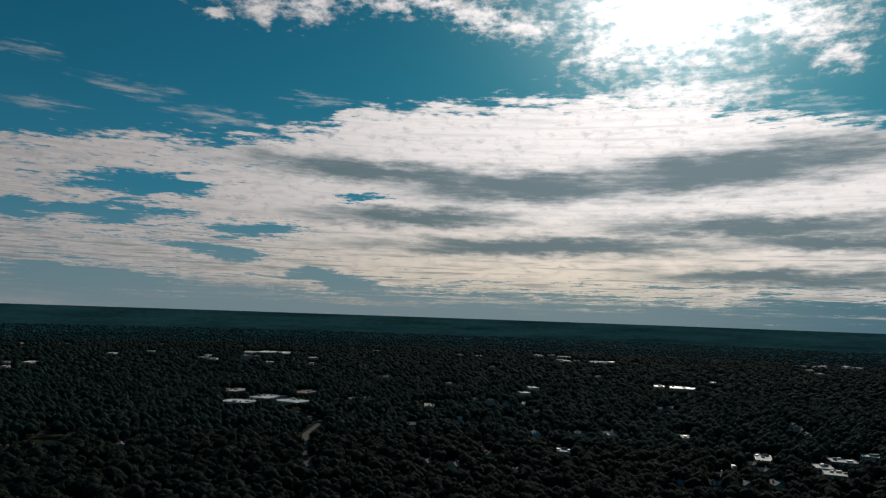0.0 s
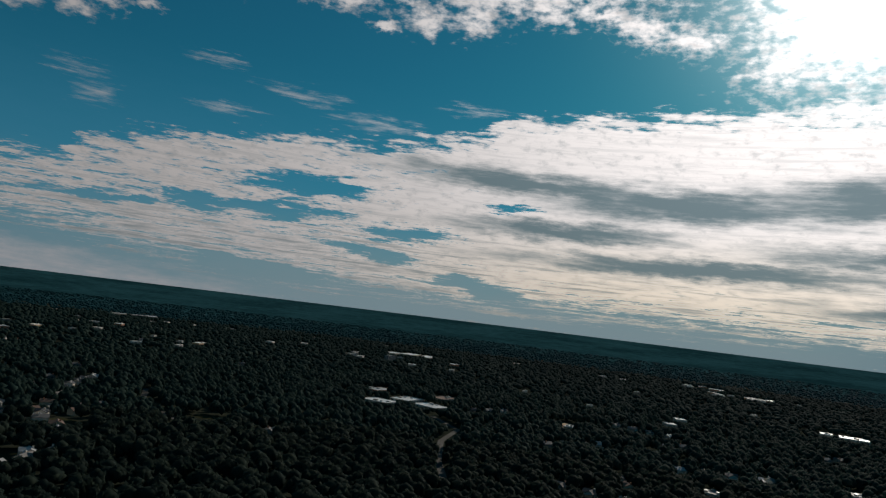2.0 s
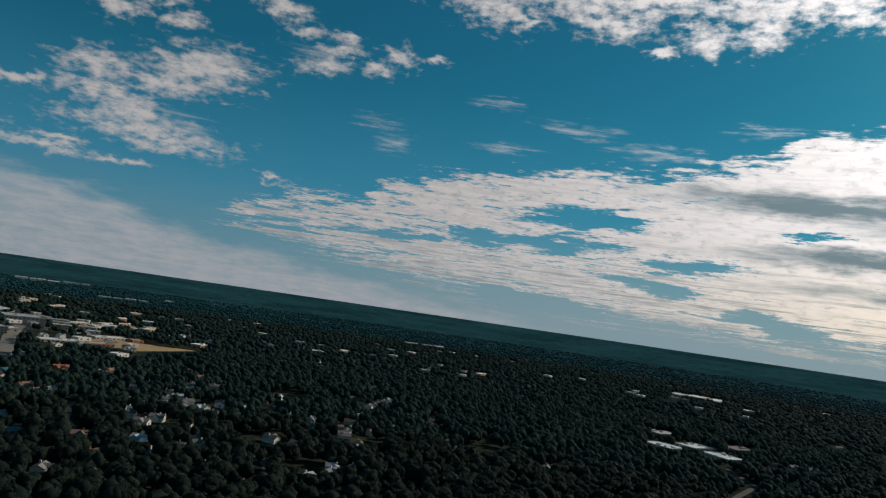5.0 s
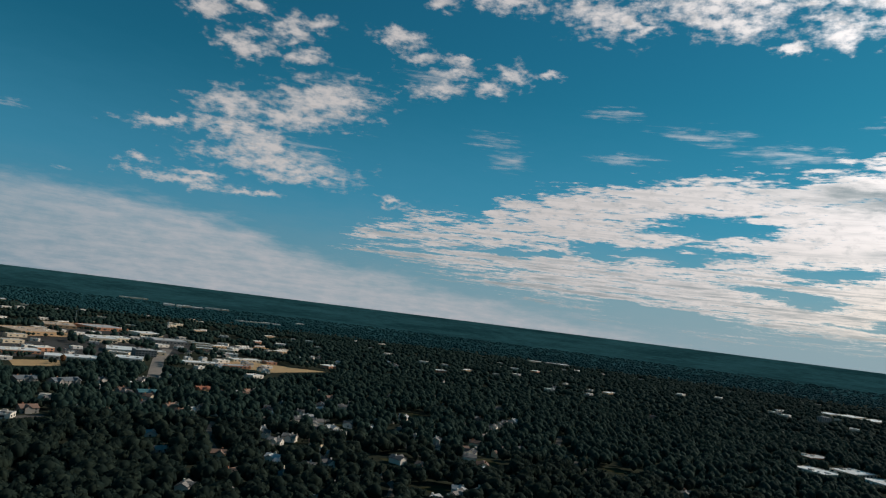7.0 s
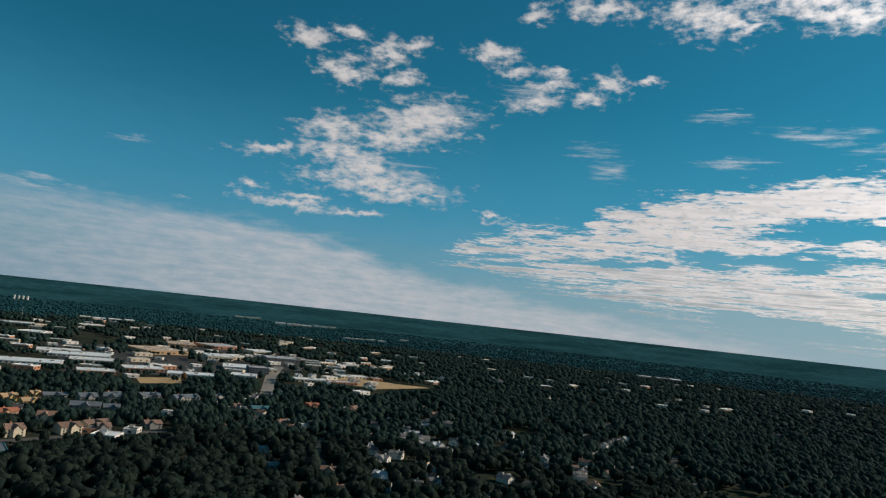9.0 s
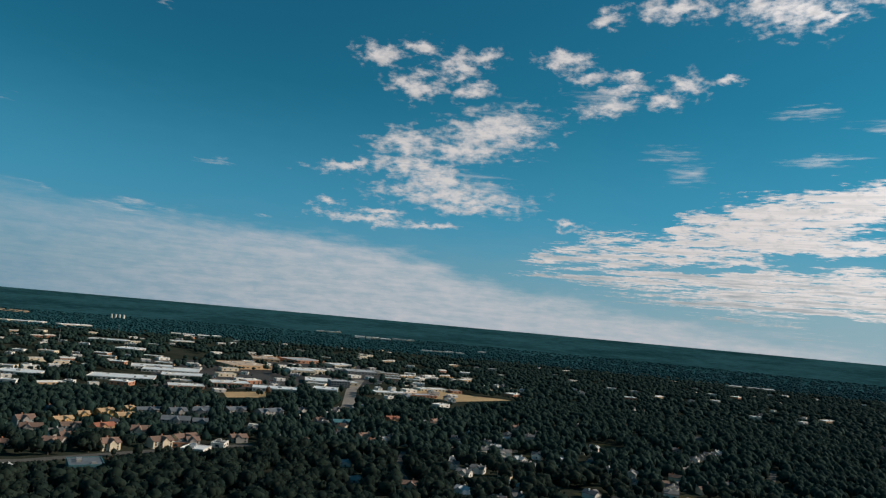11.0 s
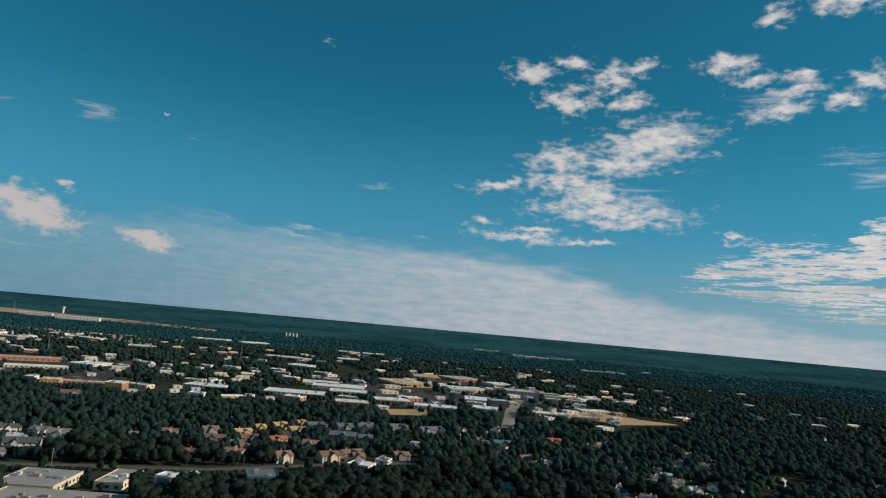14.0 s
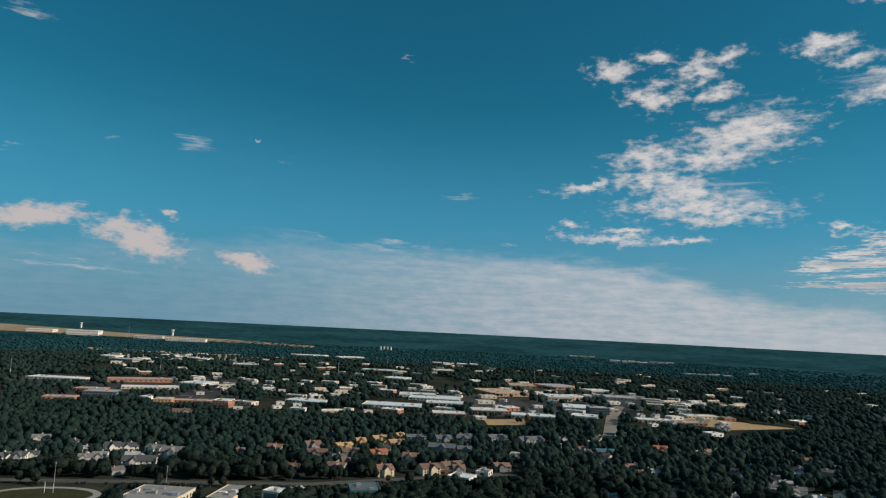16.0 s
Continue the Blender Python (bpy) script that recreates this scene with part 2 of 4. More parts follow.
sky = wt.nodes.new("ShaderNodeTexSky")
sky.sky_type, sky.sun_disc = "NISHITA", False
sky.sun_elevation, sky.sun_rotation = radians(SUN_EL), radians(-SUN_AZ)
sky.altitude, sky.air_density, sky.dust_density, sky.ozone_density = 150, 1.0, 0.4, 3.0
tint = vec(wt, "MULTIPLY", sky.outputs[0], (0.09, 0.58, 0.59))
sun_way = (-math.sin(radians(SUN_AZ)) * math.cos(radians(SUN_EL)), math.cos(radians(SUN_AZ)) * math.cos(radians(SUN_EL)), math.sin(radians(SUN_EL)))
near_sun = calc(wt, "MAXIMUM", vec(wt, "DOT_PRODUCT", way, sun_way), 0.0)
aureole = calc(wt, "POWER", near_sun, 160.0)
wide_glow = calc(wt, "POWER", near_sun, 6.0)
# cloud light: forward scattering round the sun, thicker parts greyer
shade = calc(wt, "ADD", grey.out, calc(wt, "ADD", calc(wt, "MULTIPLY", calc(wt, "SUBTRACT", STREAK, 0.5), 1.1), calc(wt, "MULTIPLY", calc(wt, "SUBTRACT", THREAD, 0.5), 1.1)))
thick = calc(wt, "MULTIPLY", soft(wt, shade, -0.5, 0.75), 0.9)
ribs = calc(wt, "MULTIPLY", soft(wt, calc(wt, "ADD", calc(wt, "MULTIPLY", RIB, 0.6), calc(wt, "MULTIPLY", THREAD, 0.4)), 0.46, 0.62), calc(wt, "MULTIPLY_ADD", low, 0.4, 0.22))
thick = calc(wt, "MAXIMUM", thick, calc(wt, "MAXIMUM", ribs, calc(wt, "MULTIPLY", soft(wt, CELLS, 0.46, 0.74), 0.36)))
bright = calc(wt, "ADD", calc(wt, "ADD", 6.4, calc(wt, "MULTIPLY", wide_glow, 17.0)), calc(wt, "MULTIPLY", aureole, 40.0))
white = vec(wt, "SCALE", (1.0, 0.945, 0.93))
white.node.inputs["Scale"].default_value = 1.0
wt.links.new(bright, white.node.inputs["Scale"])
dull = vec(wt, "SCALE", (0.46, 0.90, 1.08))
wt.links.new(calc(wt, "ADD", 2.0, calc(wt, "MULTIPLY", wide_glow, 1.6)), dull.node.inputs["Scale"])
# low down the cloud light comes through more air and turns cream
cream_light = vec(wt, "MULTIPLY", white, (1.0, 0.92, 0.77))
sunward = calc(wt, "MULTIPLY", soft(wt, AZ0, -42.0, -14.0), calc(wt, "SUBTRACT", 1.0, soft(wt, AZ0, -4.0, 30.0)))
white_low = blend(wt, calc(wt, "MULTIPLY", sunward, calc(wt, "SUBTRACT", 1.0, soft(wt, EL0, 2.0, 10.0))), white, cream_light)
lit = blend(wt, thick, white_low, dull)
heap = blend(wt, calc(wt, "MULTIPLY", soft(wt, calc(wt, "SUBTRACT", PUFFY, calc(wt, "MULTIPLY", puff.out, 0.15)), 0.40, 0.62), 0.4), white, (3.0, 3.2, 3.4, 1))
heap = blend(wt, calc(wt, "MULTIPLY", soft(wt, AZ0, 84.0, 94.0), 0.8), heap, (4.9, 4.4, 4.3, 1))
halo = vec(wt, "SCALE", (1.0, 0.98, 0.95))
wt.links.new(calc(wt, "ADD", calc(wt, "MULTIPLY", aureole, 18.0), calc(wt, "MULTIPLY", calc(wt, "POWER", near_sun, 60.0), 5.0)), halo.node.inputs["Scale"])
haze = calc(wt, "MULTIPLY", calc(wt, "SUBTRACT", 1.0, soft(wt, EL, -0.5, 9.5)), 0.96)
toward = calc(wt, "MULTIPLY", soft(wt, AZ0, -42.0, -12.0), calc(wt, "SUBTRACT", 1.0, soft(wt, AZ0, 2.0, 96.0)))
air = blend(wt, toward, (0.9, 2.4, 3.4, 1), (3.3, 4.4, 4.9, 1))
blue_air = calc(wt, "MULTIPLY", calc(wt, "SUBTRACT", 1.0, soft(wt, EL, 4.0, 19.0)), 0.55)
base = blend(wt, blue_air, tint, (0.8, 2.9, 5.0, 1))
base = blend(wt, haze, base, air)
base = vec(wt, "ADD", base, halo)
base = blend(wt, veil, base, (5.6, 5.4, 5.6, 1))
base = blend(wt, wisps, base, white)
base = blend(wt, puffs, base, heap)
moon = Vector((-math.sin(radians(MOON_AZ)) * math.cos(radians(MOON_EL)), math.cos(radians(MOON_AZ)) * math.cos(radians(MOON_EL)), math.sin(radians(MOON_EL))))
disc = soft(wt, vec(wt, "DISTANCE", way, tuple(moon)), 0.0040, 0.0028)
dark_side = soft(wt, vec(wt, "DISTANCE", way, tuple(moon + Vector((0.0022, 0.0004, 0.0022)))), 0.0030, 0.0040)
base = blend(wt, calc(wt, "MULTIPLY", calc(wt, "MULTIPLY", disc, dark_side), 0.6), base, (4.2, 4.6, 4.8, 1))
base = blend(wt, deck, base, lit)
bg = wt.nodes.new("ShaderNodeBackground")
bg.inputs["Strength"].default_value = 0.10
wt.links.new(base, bg.inputs["Color"])
wout = wt.nodes.new("ShaderNodeOutputWorld")
wt.links.new(bg.outputs[0], wout.inputs[0])

sun = new("sun", bpy.data.lights.new("sun", "SUN"))
sun.data.energy, sun.data.angle, sun.data.color = 3.8, radians(1.5), (1.0, 0.90, 0.78)
sun.matrix_world = look(Vector(sun_way) * 100, (0, 0, 0))


# ---------------------------------------------------------------- materials
def material(name, colour, rough=0.8, vary=0.25, scale=0.3, bump=0.0, second=None, metal=0.0, island=0.0, each=0.0, shine=0.5):
    m = bpy.data.materials.new(name)
    m.use_nodes = True
    t = m.node_tree
    b = t.nodes["Principled BSDF"]
    b.inputs["Roughness"].default_value, b.inputs["Metallic"].default_value = rough, metal
    b.inputs["Specular IOR Level"].default_value = shine
    where = t.nodes.new("ShaderNodeNewGeometry").outputs["Position"]
    big = cloudy(t, where, scale * 0.12, 3.0, 0.5, shift=2.0)
    small = cloudy(t, where, scale, 5.0, 0.6, shift=5.0)
    k = calc(t, "ADD", calc(t, "MULTIPLY", big, 0.5), calc(t, "MULTIPLY", small, 0.5))
    if island:
        g = t.nodes.new("ShaderNodeNewGeometry").outputs["Random Per Island"]
        k = calc(t, "ADD", calc(t, "MULTIPLY", k, 1 - island), calc(t, "MULTIPLY", g, island))
    if each:
        g = t.nodes.new("ShaderNodeObjectInfo").outputs["Random"]
        k = calc(t, "ADD", calc(t, "MULTIPLY", k, 1 - each), calc(t, "MULTIPLY", g, each))
    k = soft(t, k, 0.25, 0.75)
    c0 = tuple(q * (1 - vary) for q in colour) + (1,)
    c1 = (second or tuple(min(0.9, q * (1 + vary)) for q in colour)) + (() if second and len(second) == 4 else (1,))
    t.links.new(blend(t, k, c0, c1), b.inputs["Base Color"])
    if bump:
        n = t.nodes.new("ShaderNodeBump")
        n.inputs["Strength"].default_value, n.inputs["Distance"].default_value = 0.8, bump
        t.links.new(small, n.inputs["Height"])
        t.links.new(n.outputs[0], b.inputs["Normal"])
    return m


def foliage(name, dark, pale, scale):
    """Leaves: a dull waxy face and light that seeps through from the far side."""
    m = material(name, dark, 0.8, 0.3, scale, 0.4, second=pale, island=0.35, shine=0.045)
    t = m.node_tree
    b = t.nodes["Principled BSDF"]
    b.inputs["Specular Tint"].default_value = (0.45, 0.95, 0.95, 1)
    through_leaf = t.nodes.new("ShaderNodeBsdfTranslucent")
    t.links.new(b.inputs["Base Color"].links[0].from_socket, through_leaf.inputs["Color"])
    mix = t.nodes.new("ShaderNodeMixShader")
    mix.inputs[0].default_value = 0.45
    t.links.new(b.outputs[0], mix.inputs[1])
    t.links.new(through_leaf.outputs[0], mix.inputs[2])
    t.links.new(mix.outputs[0], t.nodes["Material Output"].inputs[0])
    return m


M = {
    "leaf": foliage("leaf", (0.028, 0.048, 0.042), (0.042, 0.058, 0.042), 0.45),
    # mid-distance leaves: coloured part way to the haze tint farther out
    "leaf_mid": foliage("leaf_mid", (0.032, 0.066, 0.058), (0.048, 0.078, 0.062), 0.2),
    # far leaves: teal haze of the distance mixed into the base colour
    "leaf_far_hazed": foliage("leaf_far_hazed", (0.022, 0.096, 0.110), (0.040, 0.126, 0.138), 0.05),
    "leaf_rust": material("leaf_rust", (0.11, 0.06, 0.03), 0.9, 0.4, 0.5, 0.5, shine=0.0),
    "bark": material("bark", (0.12, 0.09, 0.06), 0.9),
    "grass": material("grass", (0.05, 0.05, 0.026), 0.95, 0.35, 0.15, 0.1, shine=0.0),
    "road": material("road", (0.10, 0.094, 0.084), 0.9, 0.3, 0.15, shine=0.1),
    "avenue": material("avenue", (0.24, 0.21, 0.18), 0.9, 0.25, 0.1, shine=0.1),
    "pale_grass": material("pale_grass", (0.34, 0.26, 0.17), 0.95, 0.25, 0.05, 0.1, shine=0.0),
    "dry": material("dry", (0.42, 0.27, 0.12), 0.95, 0.25, 0.08, 0.1),
    "asphalt": material("asphalt", (0.06, 0.057, 0.052), 0.9, 0.3, 0.08, shine=0.1),
    "concrete": material("concrete", (0.32, 0.30, 0.27), 0.9, 0.2, 0.2),
    "white": material("white", (0.74, 0.67, 0.58), 0.6, 0.12, 0.15),
    "roof_white": material("roof_white", (0.86, 0.82, 0.75), 0.4, 0.15, 0.06),
    "roof_tan": material("roof_tan", (0.50, 0.37, 0.26), 0.8, 0.2, 0.06),
    "roof_tar": material("roof_tar", (0.27, 0.255, 0.235), 0.85, 0.25, 0.1),
    "roof_grey": material("roof_grey", (0.42, 0.42, 0.41), 0.7, 0.2, 0.08),
    "shingle": material("shingle", (0.10, 0.10, 0.105), 0.85, 0.25, 0.8, each=0.5, second=(0.24, 0.22, 0.20)),
    "shingle_brown": material("shingle_brown", (0.20, 0.12, 0.085), 0.85, 0.3, 0.8, each=0.4),
    "tile_red": material("tile_red", (0.36, 0.13, 0.07), 0.8, 0.25, 0.6),
    "tan": material("tan", (0.50, 0.32, 0.17), 0.8, 0.2, 0.3),
    "cream": material("cream", (0.66, 0.54, 0.38), 0.8, 0.15, 0.2),
    "brick": material("brick", (0.44, 0.20, 0.11), 0.85, 0.25, 0.3),
    "yellow": material("yellow", (0.58, 0.36, 0.14), 0.8, 0.15, 0.3),
    "grey": material("grey", (0.30, 0.28, 0.25), 0.8, 0.2, 0.2),
    "slate": material("slate", (0.13, 0.145, 0.155), 0.7, 0.25, 0.3),
    "teal": material("teal", (0.07, 0.17, 0.18), 0.5, 0.2, 0.3),
    "glass": material("glass", (0.03, 0.05, 0.06), 0.12, 0.2, 0.3),
    "metal": material("metal", (0.5, 0.5, 0.5), 0.45, 0.2, 0.3, metal=0.6),
    "orange": material("orange", (0.65, 0.16, 0.04), 0.6, 0.1, 0.3),
    "line": material("line", (0.75, 0.75, 0.72), 0.8, 0.1, 0.3),
}
gm = material("ground", (0.028, 0.036, 0.028), 0.95, 0.4, 0.05, 0.4, second=(0.055, 0.06, 0.042), shine=0.0)
# outermost ground: wood cover whose blue-green carries the aerial haze
far_wood_hazed = material("far_wood_hazed", (0.018, 0.078, 0.092), 0.95, 0.6, 0.02, 9.0, second=(0.034, 0.108, 0.122), shine=0.0)


# ---------------------------------------------------------------- mesh helpers
def part(name, bm, mat, parent=None, label=""):
    me = bpy.data.meshes.new(name)
    bm.to_mesh(me)
    bm.free()
    me.materials.append(M[mat] if isinstance(mat, str) else mat)
    ob = new(name, me)
    ob.parent = parent
    if label:
        ob["label"] = label
    return ob


def box(bm, x0, x1, y0, y1, z0, z1):
    v = [bm.verts.new(p) for p in ((x0, y0, z0), (x1, y0, z0), (x1, y1, z0), (x0, y1, z0), (x0, y0, z1), (x1, y0, z1), (x1, y1, z1), (x0, y1, z1))]
    for q in ((3, 2, 1, 0), (4, 5, 6, 7), (0, 1, 5, 4), (1, 2, 6, 5), (2, 3, 7, 6), (3, 0, 4, 7)):
        bm.faces.new([v[i] for i in q])


def boxes(*many):
    bm = bmesh.new()
    for b in many:
        box(bm, *b)
    return bm


def tube(bm, x, y, z0, z1, r0, r1, n=10):
    a = [bm.verts.new((x + r0 * math.cos(i * math.tau / n), y + r0 * math.sin(i * math.tau / n), z0)) for i in range(n)]
    b = [bm.verts.new((x + r1 * math.cos(i * math.tau / n), y + r1 * math.sin(i * math.tau / n), z1)) for i in range(n)]
    for i in range(n):
        bm.faces.new((a[i], a[(i + 1) % n], b[(i + 1) % n], b[i]))
    bm.faces.new(b)
    bm.faces.new(a[::-1])


NEAR, RIM = 2600.0, 4900.0
RISE = EYE - RIM * math.tan(radians(0.35))


def height(x, y):
    r = np.hypot(x, y)
    return RISE * np.clip((r - NEAR) / (RIM - NEAR), 0, 1) ** 1.6


# ---------------------------------------------------------------- ground to the horizon
def make_ground():
    rings = [0.0] + list(np.geomspace(60, 2600, 50)) + list(np.linspace(2650, RIM, 60))
    n = 300
    me = bpy.data.meshes.new("ground")
    pts, faces = [(0, 0, 0)], []
    for r in rings[1:]:
        for i in range(n):
            a = i * math.tau / n
            pts.append((r * math.cos(a), r * math.sin(a), float(height(r, 0.0))))
    for i in range(n):
        faces.append((0, 1 + i, 1 + (i + 1) % n))
    for k in range(len(rings) - 2):
        for i in range(n):
            a, b = 1 + k * n + i, 1 + k * n + (i + 1) % n
            faces.append((a, a + n, b + n, b))
    me.from_pydata(pts, [], faces)
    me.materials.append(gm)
    me.materials.append(far_wood_hazed)
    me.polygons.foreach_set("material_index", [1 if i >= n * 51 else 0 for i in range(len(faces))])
    me.polygons.foreach_set("use_smooth", [True] * len(faces))
    return tagged(new("ground", me), "wide wooded plain that runs out to the horizon", "ground", kind="structure")


make_ground()
OPEN = []      # clearings: x, y, radius
BUILT = []     # x, y, radius, height


def flat(name, mat, label, category, corners, lift=0.06):
    bm = bmesh.new()
    bm.faces.new([bm.verts.new((x, y, float(height(x, y)) + lift)) for x, y in corners])
    bmesh.ops.recalc_face_normals(bm, faces=bm.faces)
    if bm.faces[:][0].normal.z < 0:
        bmesh.ops.reverse_faces(bm, faces=bm.faces[:])
    r = bmesh.ops.extrude_face_region(bm, geom=bm.faces[:])
    bmesh.ops.translate(bm, verts=[q for q in r["geom"] if isinstance(q, bmesh.types.BMVert)], vec=(0, 0, -0.5))
    bmesh.ops.recalc_face_normals(bm, faces=bm.faces)
    ob = part(name, bm, mat)
    FLATS.append(corners)
    if mat in ("dry", "grass"):
        for (x0, y0), (x1, y1) in zip(corners, corners[1:] + corners[:1]):
            k = max(1, int(math.hypot(x1 - x0, y1 - y0) / 14))
            BUILT.extend((x0 + (x1 - x0) * j / k, y0 + (y1 - y0) * j / k, 7, 1.0) for j in range(k))
    return tagged(ob, label, category, kind="structure")


def strip(name, mat, label, width, *line, lift=0.1, open_side=True):
    left, right = [], []
    for i, p in enumerate(line):
        a, b = Vector(line[max(i - 1, 0)]), Vector(line[min(i + 1, len(line) - 1)])
        d = (b - a).normalized()
        n = Vector((-d.y, d.x)) * width / 2
        left.append(tuple(Vector(p) + n))
        right.append(tuple(Vector(p) - n))
    bm = bmesh.new()
    vs = [[bm.verts.new((x, y, float(height(x, y)) + z)) for x, y in side] for side, z in ((left, lift), (right, lift))]
    for i in range(len(line) - 1):
        bm.faces.new((vs[0][i], vs[0][i + 1], vs[1][i + 1], vs[1][i]))
    bmesh.ops.recalc_face_normals(bm, faces=bm.faces)
    if bm.faces[:][0].normal.z < 0:
        bmesh.ops.reverse_faces(bm, faces=bm.faces[:])
    ob = part(name, bm, mat)
    for a, b in zip(line, line[1:]):
        k = max(2, int((Vector(b) - Vector(a)).length / (width * 0.7)))
        for j in range(k + 1):
            p = Vector(a).lerp(Vector(b), j / k)
            OPEN.append((p.x, p.y, width * 0.75))
            if open_side:
                BUILT.append((p.x, p.y, width * 0.6, 0.5))
    return tagged(ob, label, "road", kind="structure")


FLATS = []
strip("road", "road", "grey two-lane road beside the school", 11, (-609, -289), (-606, -165), (-602, -31), (-598, 57), (-613, 110), (-628, 168), (-641, 231))
strip("road", "avenue", "wide grey avenue that leads into the shops", 17, (-873, 424), (-1063, 514), (-1221, 601))
flat("parking_lot", "asphalt", "asphalt parking lot beside the avenue", "parking lot", [(-891, 446), (-971, 481), (-956, 531), (-881, 496)])
flat("dry_field", "dry", "dry golden-brown grass field behind the school blocks", "field", [(-946, 631), (-1041, 601), (-1106, 642), (-1077, 681), (-1041, 711), (-978, 768)])
flat("dry_field", "dry", "strip of dry grass by the shopping street", "field", [(-1002, 296), (-1012, 358), (-952, 341), (-945, 287)])
flat("airfield", "pale_grass", "long pale airfield grass in front of the terminals", "airfield", [(-3311, -1559), (-3841, -1659), (-3601, -786), (-3461, -259), (-3291, 101), (-3161, 101), (-3275, -174)], 1.2)
flat("bare_lot", "tan", "bare reddish earth by the warehouses", "field", [(-2631, -659), (-2501, -639), (-2371, -149), (-2491, -149)])
flat("sports_field", "grass", "mown sports field with a running path", "field", [(-500, -200), (-575, -300), (-588, -269), (-586, -85), (-540, -88), (-500, -110)])
flat("shop_lot", "asphalt", "broad parking lots between the shops", "parking lot", [(-1026, 211), (-1461, 271), (-1641, 761), (-1301, 731), (-1121, 561), (-1051, 461)])
flat("depot_lot", "asphalt", "paved yards among the warehouses", "parking lot", [(-1041, -379), (-1501, -479), (-1521, -79), (-1051, -19)], 0.05)
flat("works_lot", "concrete", "pale yards of the distant works", "parking lot", [(-1991, -479), (-2381, -519), (-2401, -79), (-2001, -79)], 0.05)
flat("bare_lot", "tan", "bare tan earth round a low building", "field", [(-40, 898), (40, 904), (45, 945), (-30, 955)])
flat("pond", "glass", "small dark pond that mirrors the sky", "pond", [(-262, 868), (-165, 893), (-170, 905), (-258, 885)])
strip("road", "road", "narrow winding lane between the houses", 6, (-95, 540), (-112, 600), (-128, 690), (-126, 770), (-170, 840))

for lane in (((-330, 330), (-368, 372), (-420, 398), (-486, 420)), ((-392, 452), (-452, 470), (-520, 505), (-560, 560)), ((-480, 300), (-540, 322), (-600, 360)),
             ((-300, 560), (-352, 590), (-420, 640), (-470, 720)), ((-520, 640), (-590, 660), (-660, 720)), ((150, 560), (215, 566), (290, 560)), ((30, 640), (75, 655), (112, 650))):
    strip("road", "road", "narrow suburban lane under the trees", 6, *lane, open_side=False)
for gx, gy in ((-352, 398), (-430, 430), (-404, 512), (-512, 380), (-340, 620), (-610, 620), (-560, 470)):
    flat("lawn", "grass", "small mown lawn between the houses", "lawn", [(gx - 11, gy - 9), (gx + 9, gy - 11), (gx + 12, gy + 8), (gx - 8, gy + 11)])


# ---------------------------------------------------------------- buildings
def stand(name, x, y, turn, label, category, group=""):
    ob = new(name)
    ob.matrix_world = pose(x, y, float(height(x, y)) - 0.1, 0, 0, turn)
    return tagged(ob, label, category, group)


def windows(parent, w, d, h, rows, step, wide, high, glass="glass", sides=True):
    """Panes let into the front and the right-hand wall."""
    gap = h / rows
    mesh = None
    n = max(1, int((w - 1.5) / step))
    spots = [(-w / 2 + (i + 0.5) * w / n, -d / 2, 0) for i in range(n)]
    if sides:
        k = max(1, int((d - 1.5) / step))
        spots += [(w / 2, -d / 2 + (i + 0.5) * d / k, 90) for i in range(k)]
    for j in range(rows):
        for sx, sy, a in spots:
            if mesh is None:
                mesh = part("window", boxes((-wide / 2, wide / 2, -0.06, 0.1, -high / 2, high / 2)), glass, parent)
                ob = mesh
            else:
                ob = new("window", mesh.data)
                ob.parent = parent
            ob.matrix_local = pose(sx, sy, (j + 0.52) * gap, 0, 0, a)


def flat_block(name, x, y, w, d, h, turn, wall, roof, label, rows=1, step=6.0, wide=3.0, units=3, category="building"):
    """A flat-roofed block: walls, a roof deck behind a parapet, roof machines, windows."""
    rnd = random.Random(int(x * 7 + y * 13))
    b = stand(name, x, y, turn, label, category)
    part("wall", boxes((-w / 2, w / 2, -d / 2, d / 2, 0, h)), wall, b)
    deck_roof = part("roof", boxes((-w / 2 + 0.4, w / 2 - 0.4, -d / 2 + 0.4, d / 2 - 0.4, h - 0.2, h + 0.15)), roof, b)
    t, u = 0.45, h + 0.6
    part("parapet", boxes((-w / 2 - 0.1, w / 2 + 0.1, -d / 2 - 0.1, -d / 2 + t, h - 0.3, u), (-w / 2 - 0.1, w / 2 + 0.1, d / 2 - t, d / 2 + 0.1, h - 0.3, u),
                          (-w / 2 - 0.1, -w / 2 + t, -d / 2 + t, d / 2 - t, h - 0.3, u), (w / 2 - t, w / 2 + 0.1, -d / 2 + t, d / 2 - t, h - 0.3, u)), wall if roof != "roof_white" else "white", b)
    for i in range(units):
        ux, uy = rnd.uniform(-0.4, 0.4) * w, rnd.uniform(-0.35, 0.35) * d
        s = rnd.uniform(1.2, 2.6)
        part("roof_unit", boxes((ux - s, ux + s, uy - s * 0.7, uy + s * 0.7, h + 0.1, h + rnd.uniform(1.2, 2.2))), rnd.choice(("metal", "grey", "white")), deck_roof)
    if rows:
        windows(b, w, d, h, rows, max(step, w / 14), wide, min(1.9, h / rows * 0.5))
    BUILT.append((x, y, w / 2, h))
    OPEN.append((x, y, max(w, d) * 0.55 + 3))
    return b


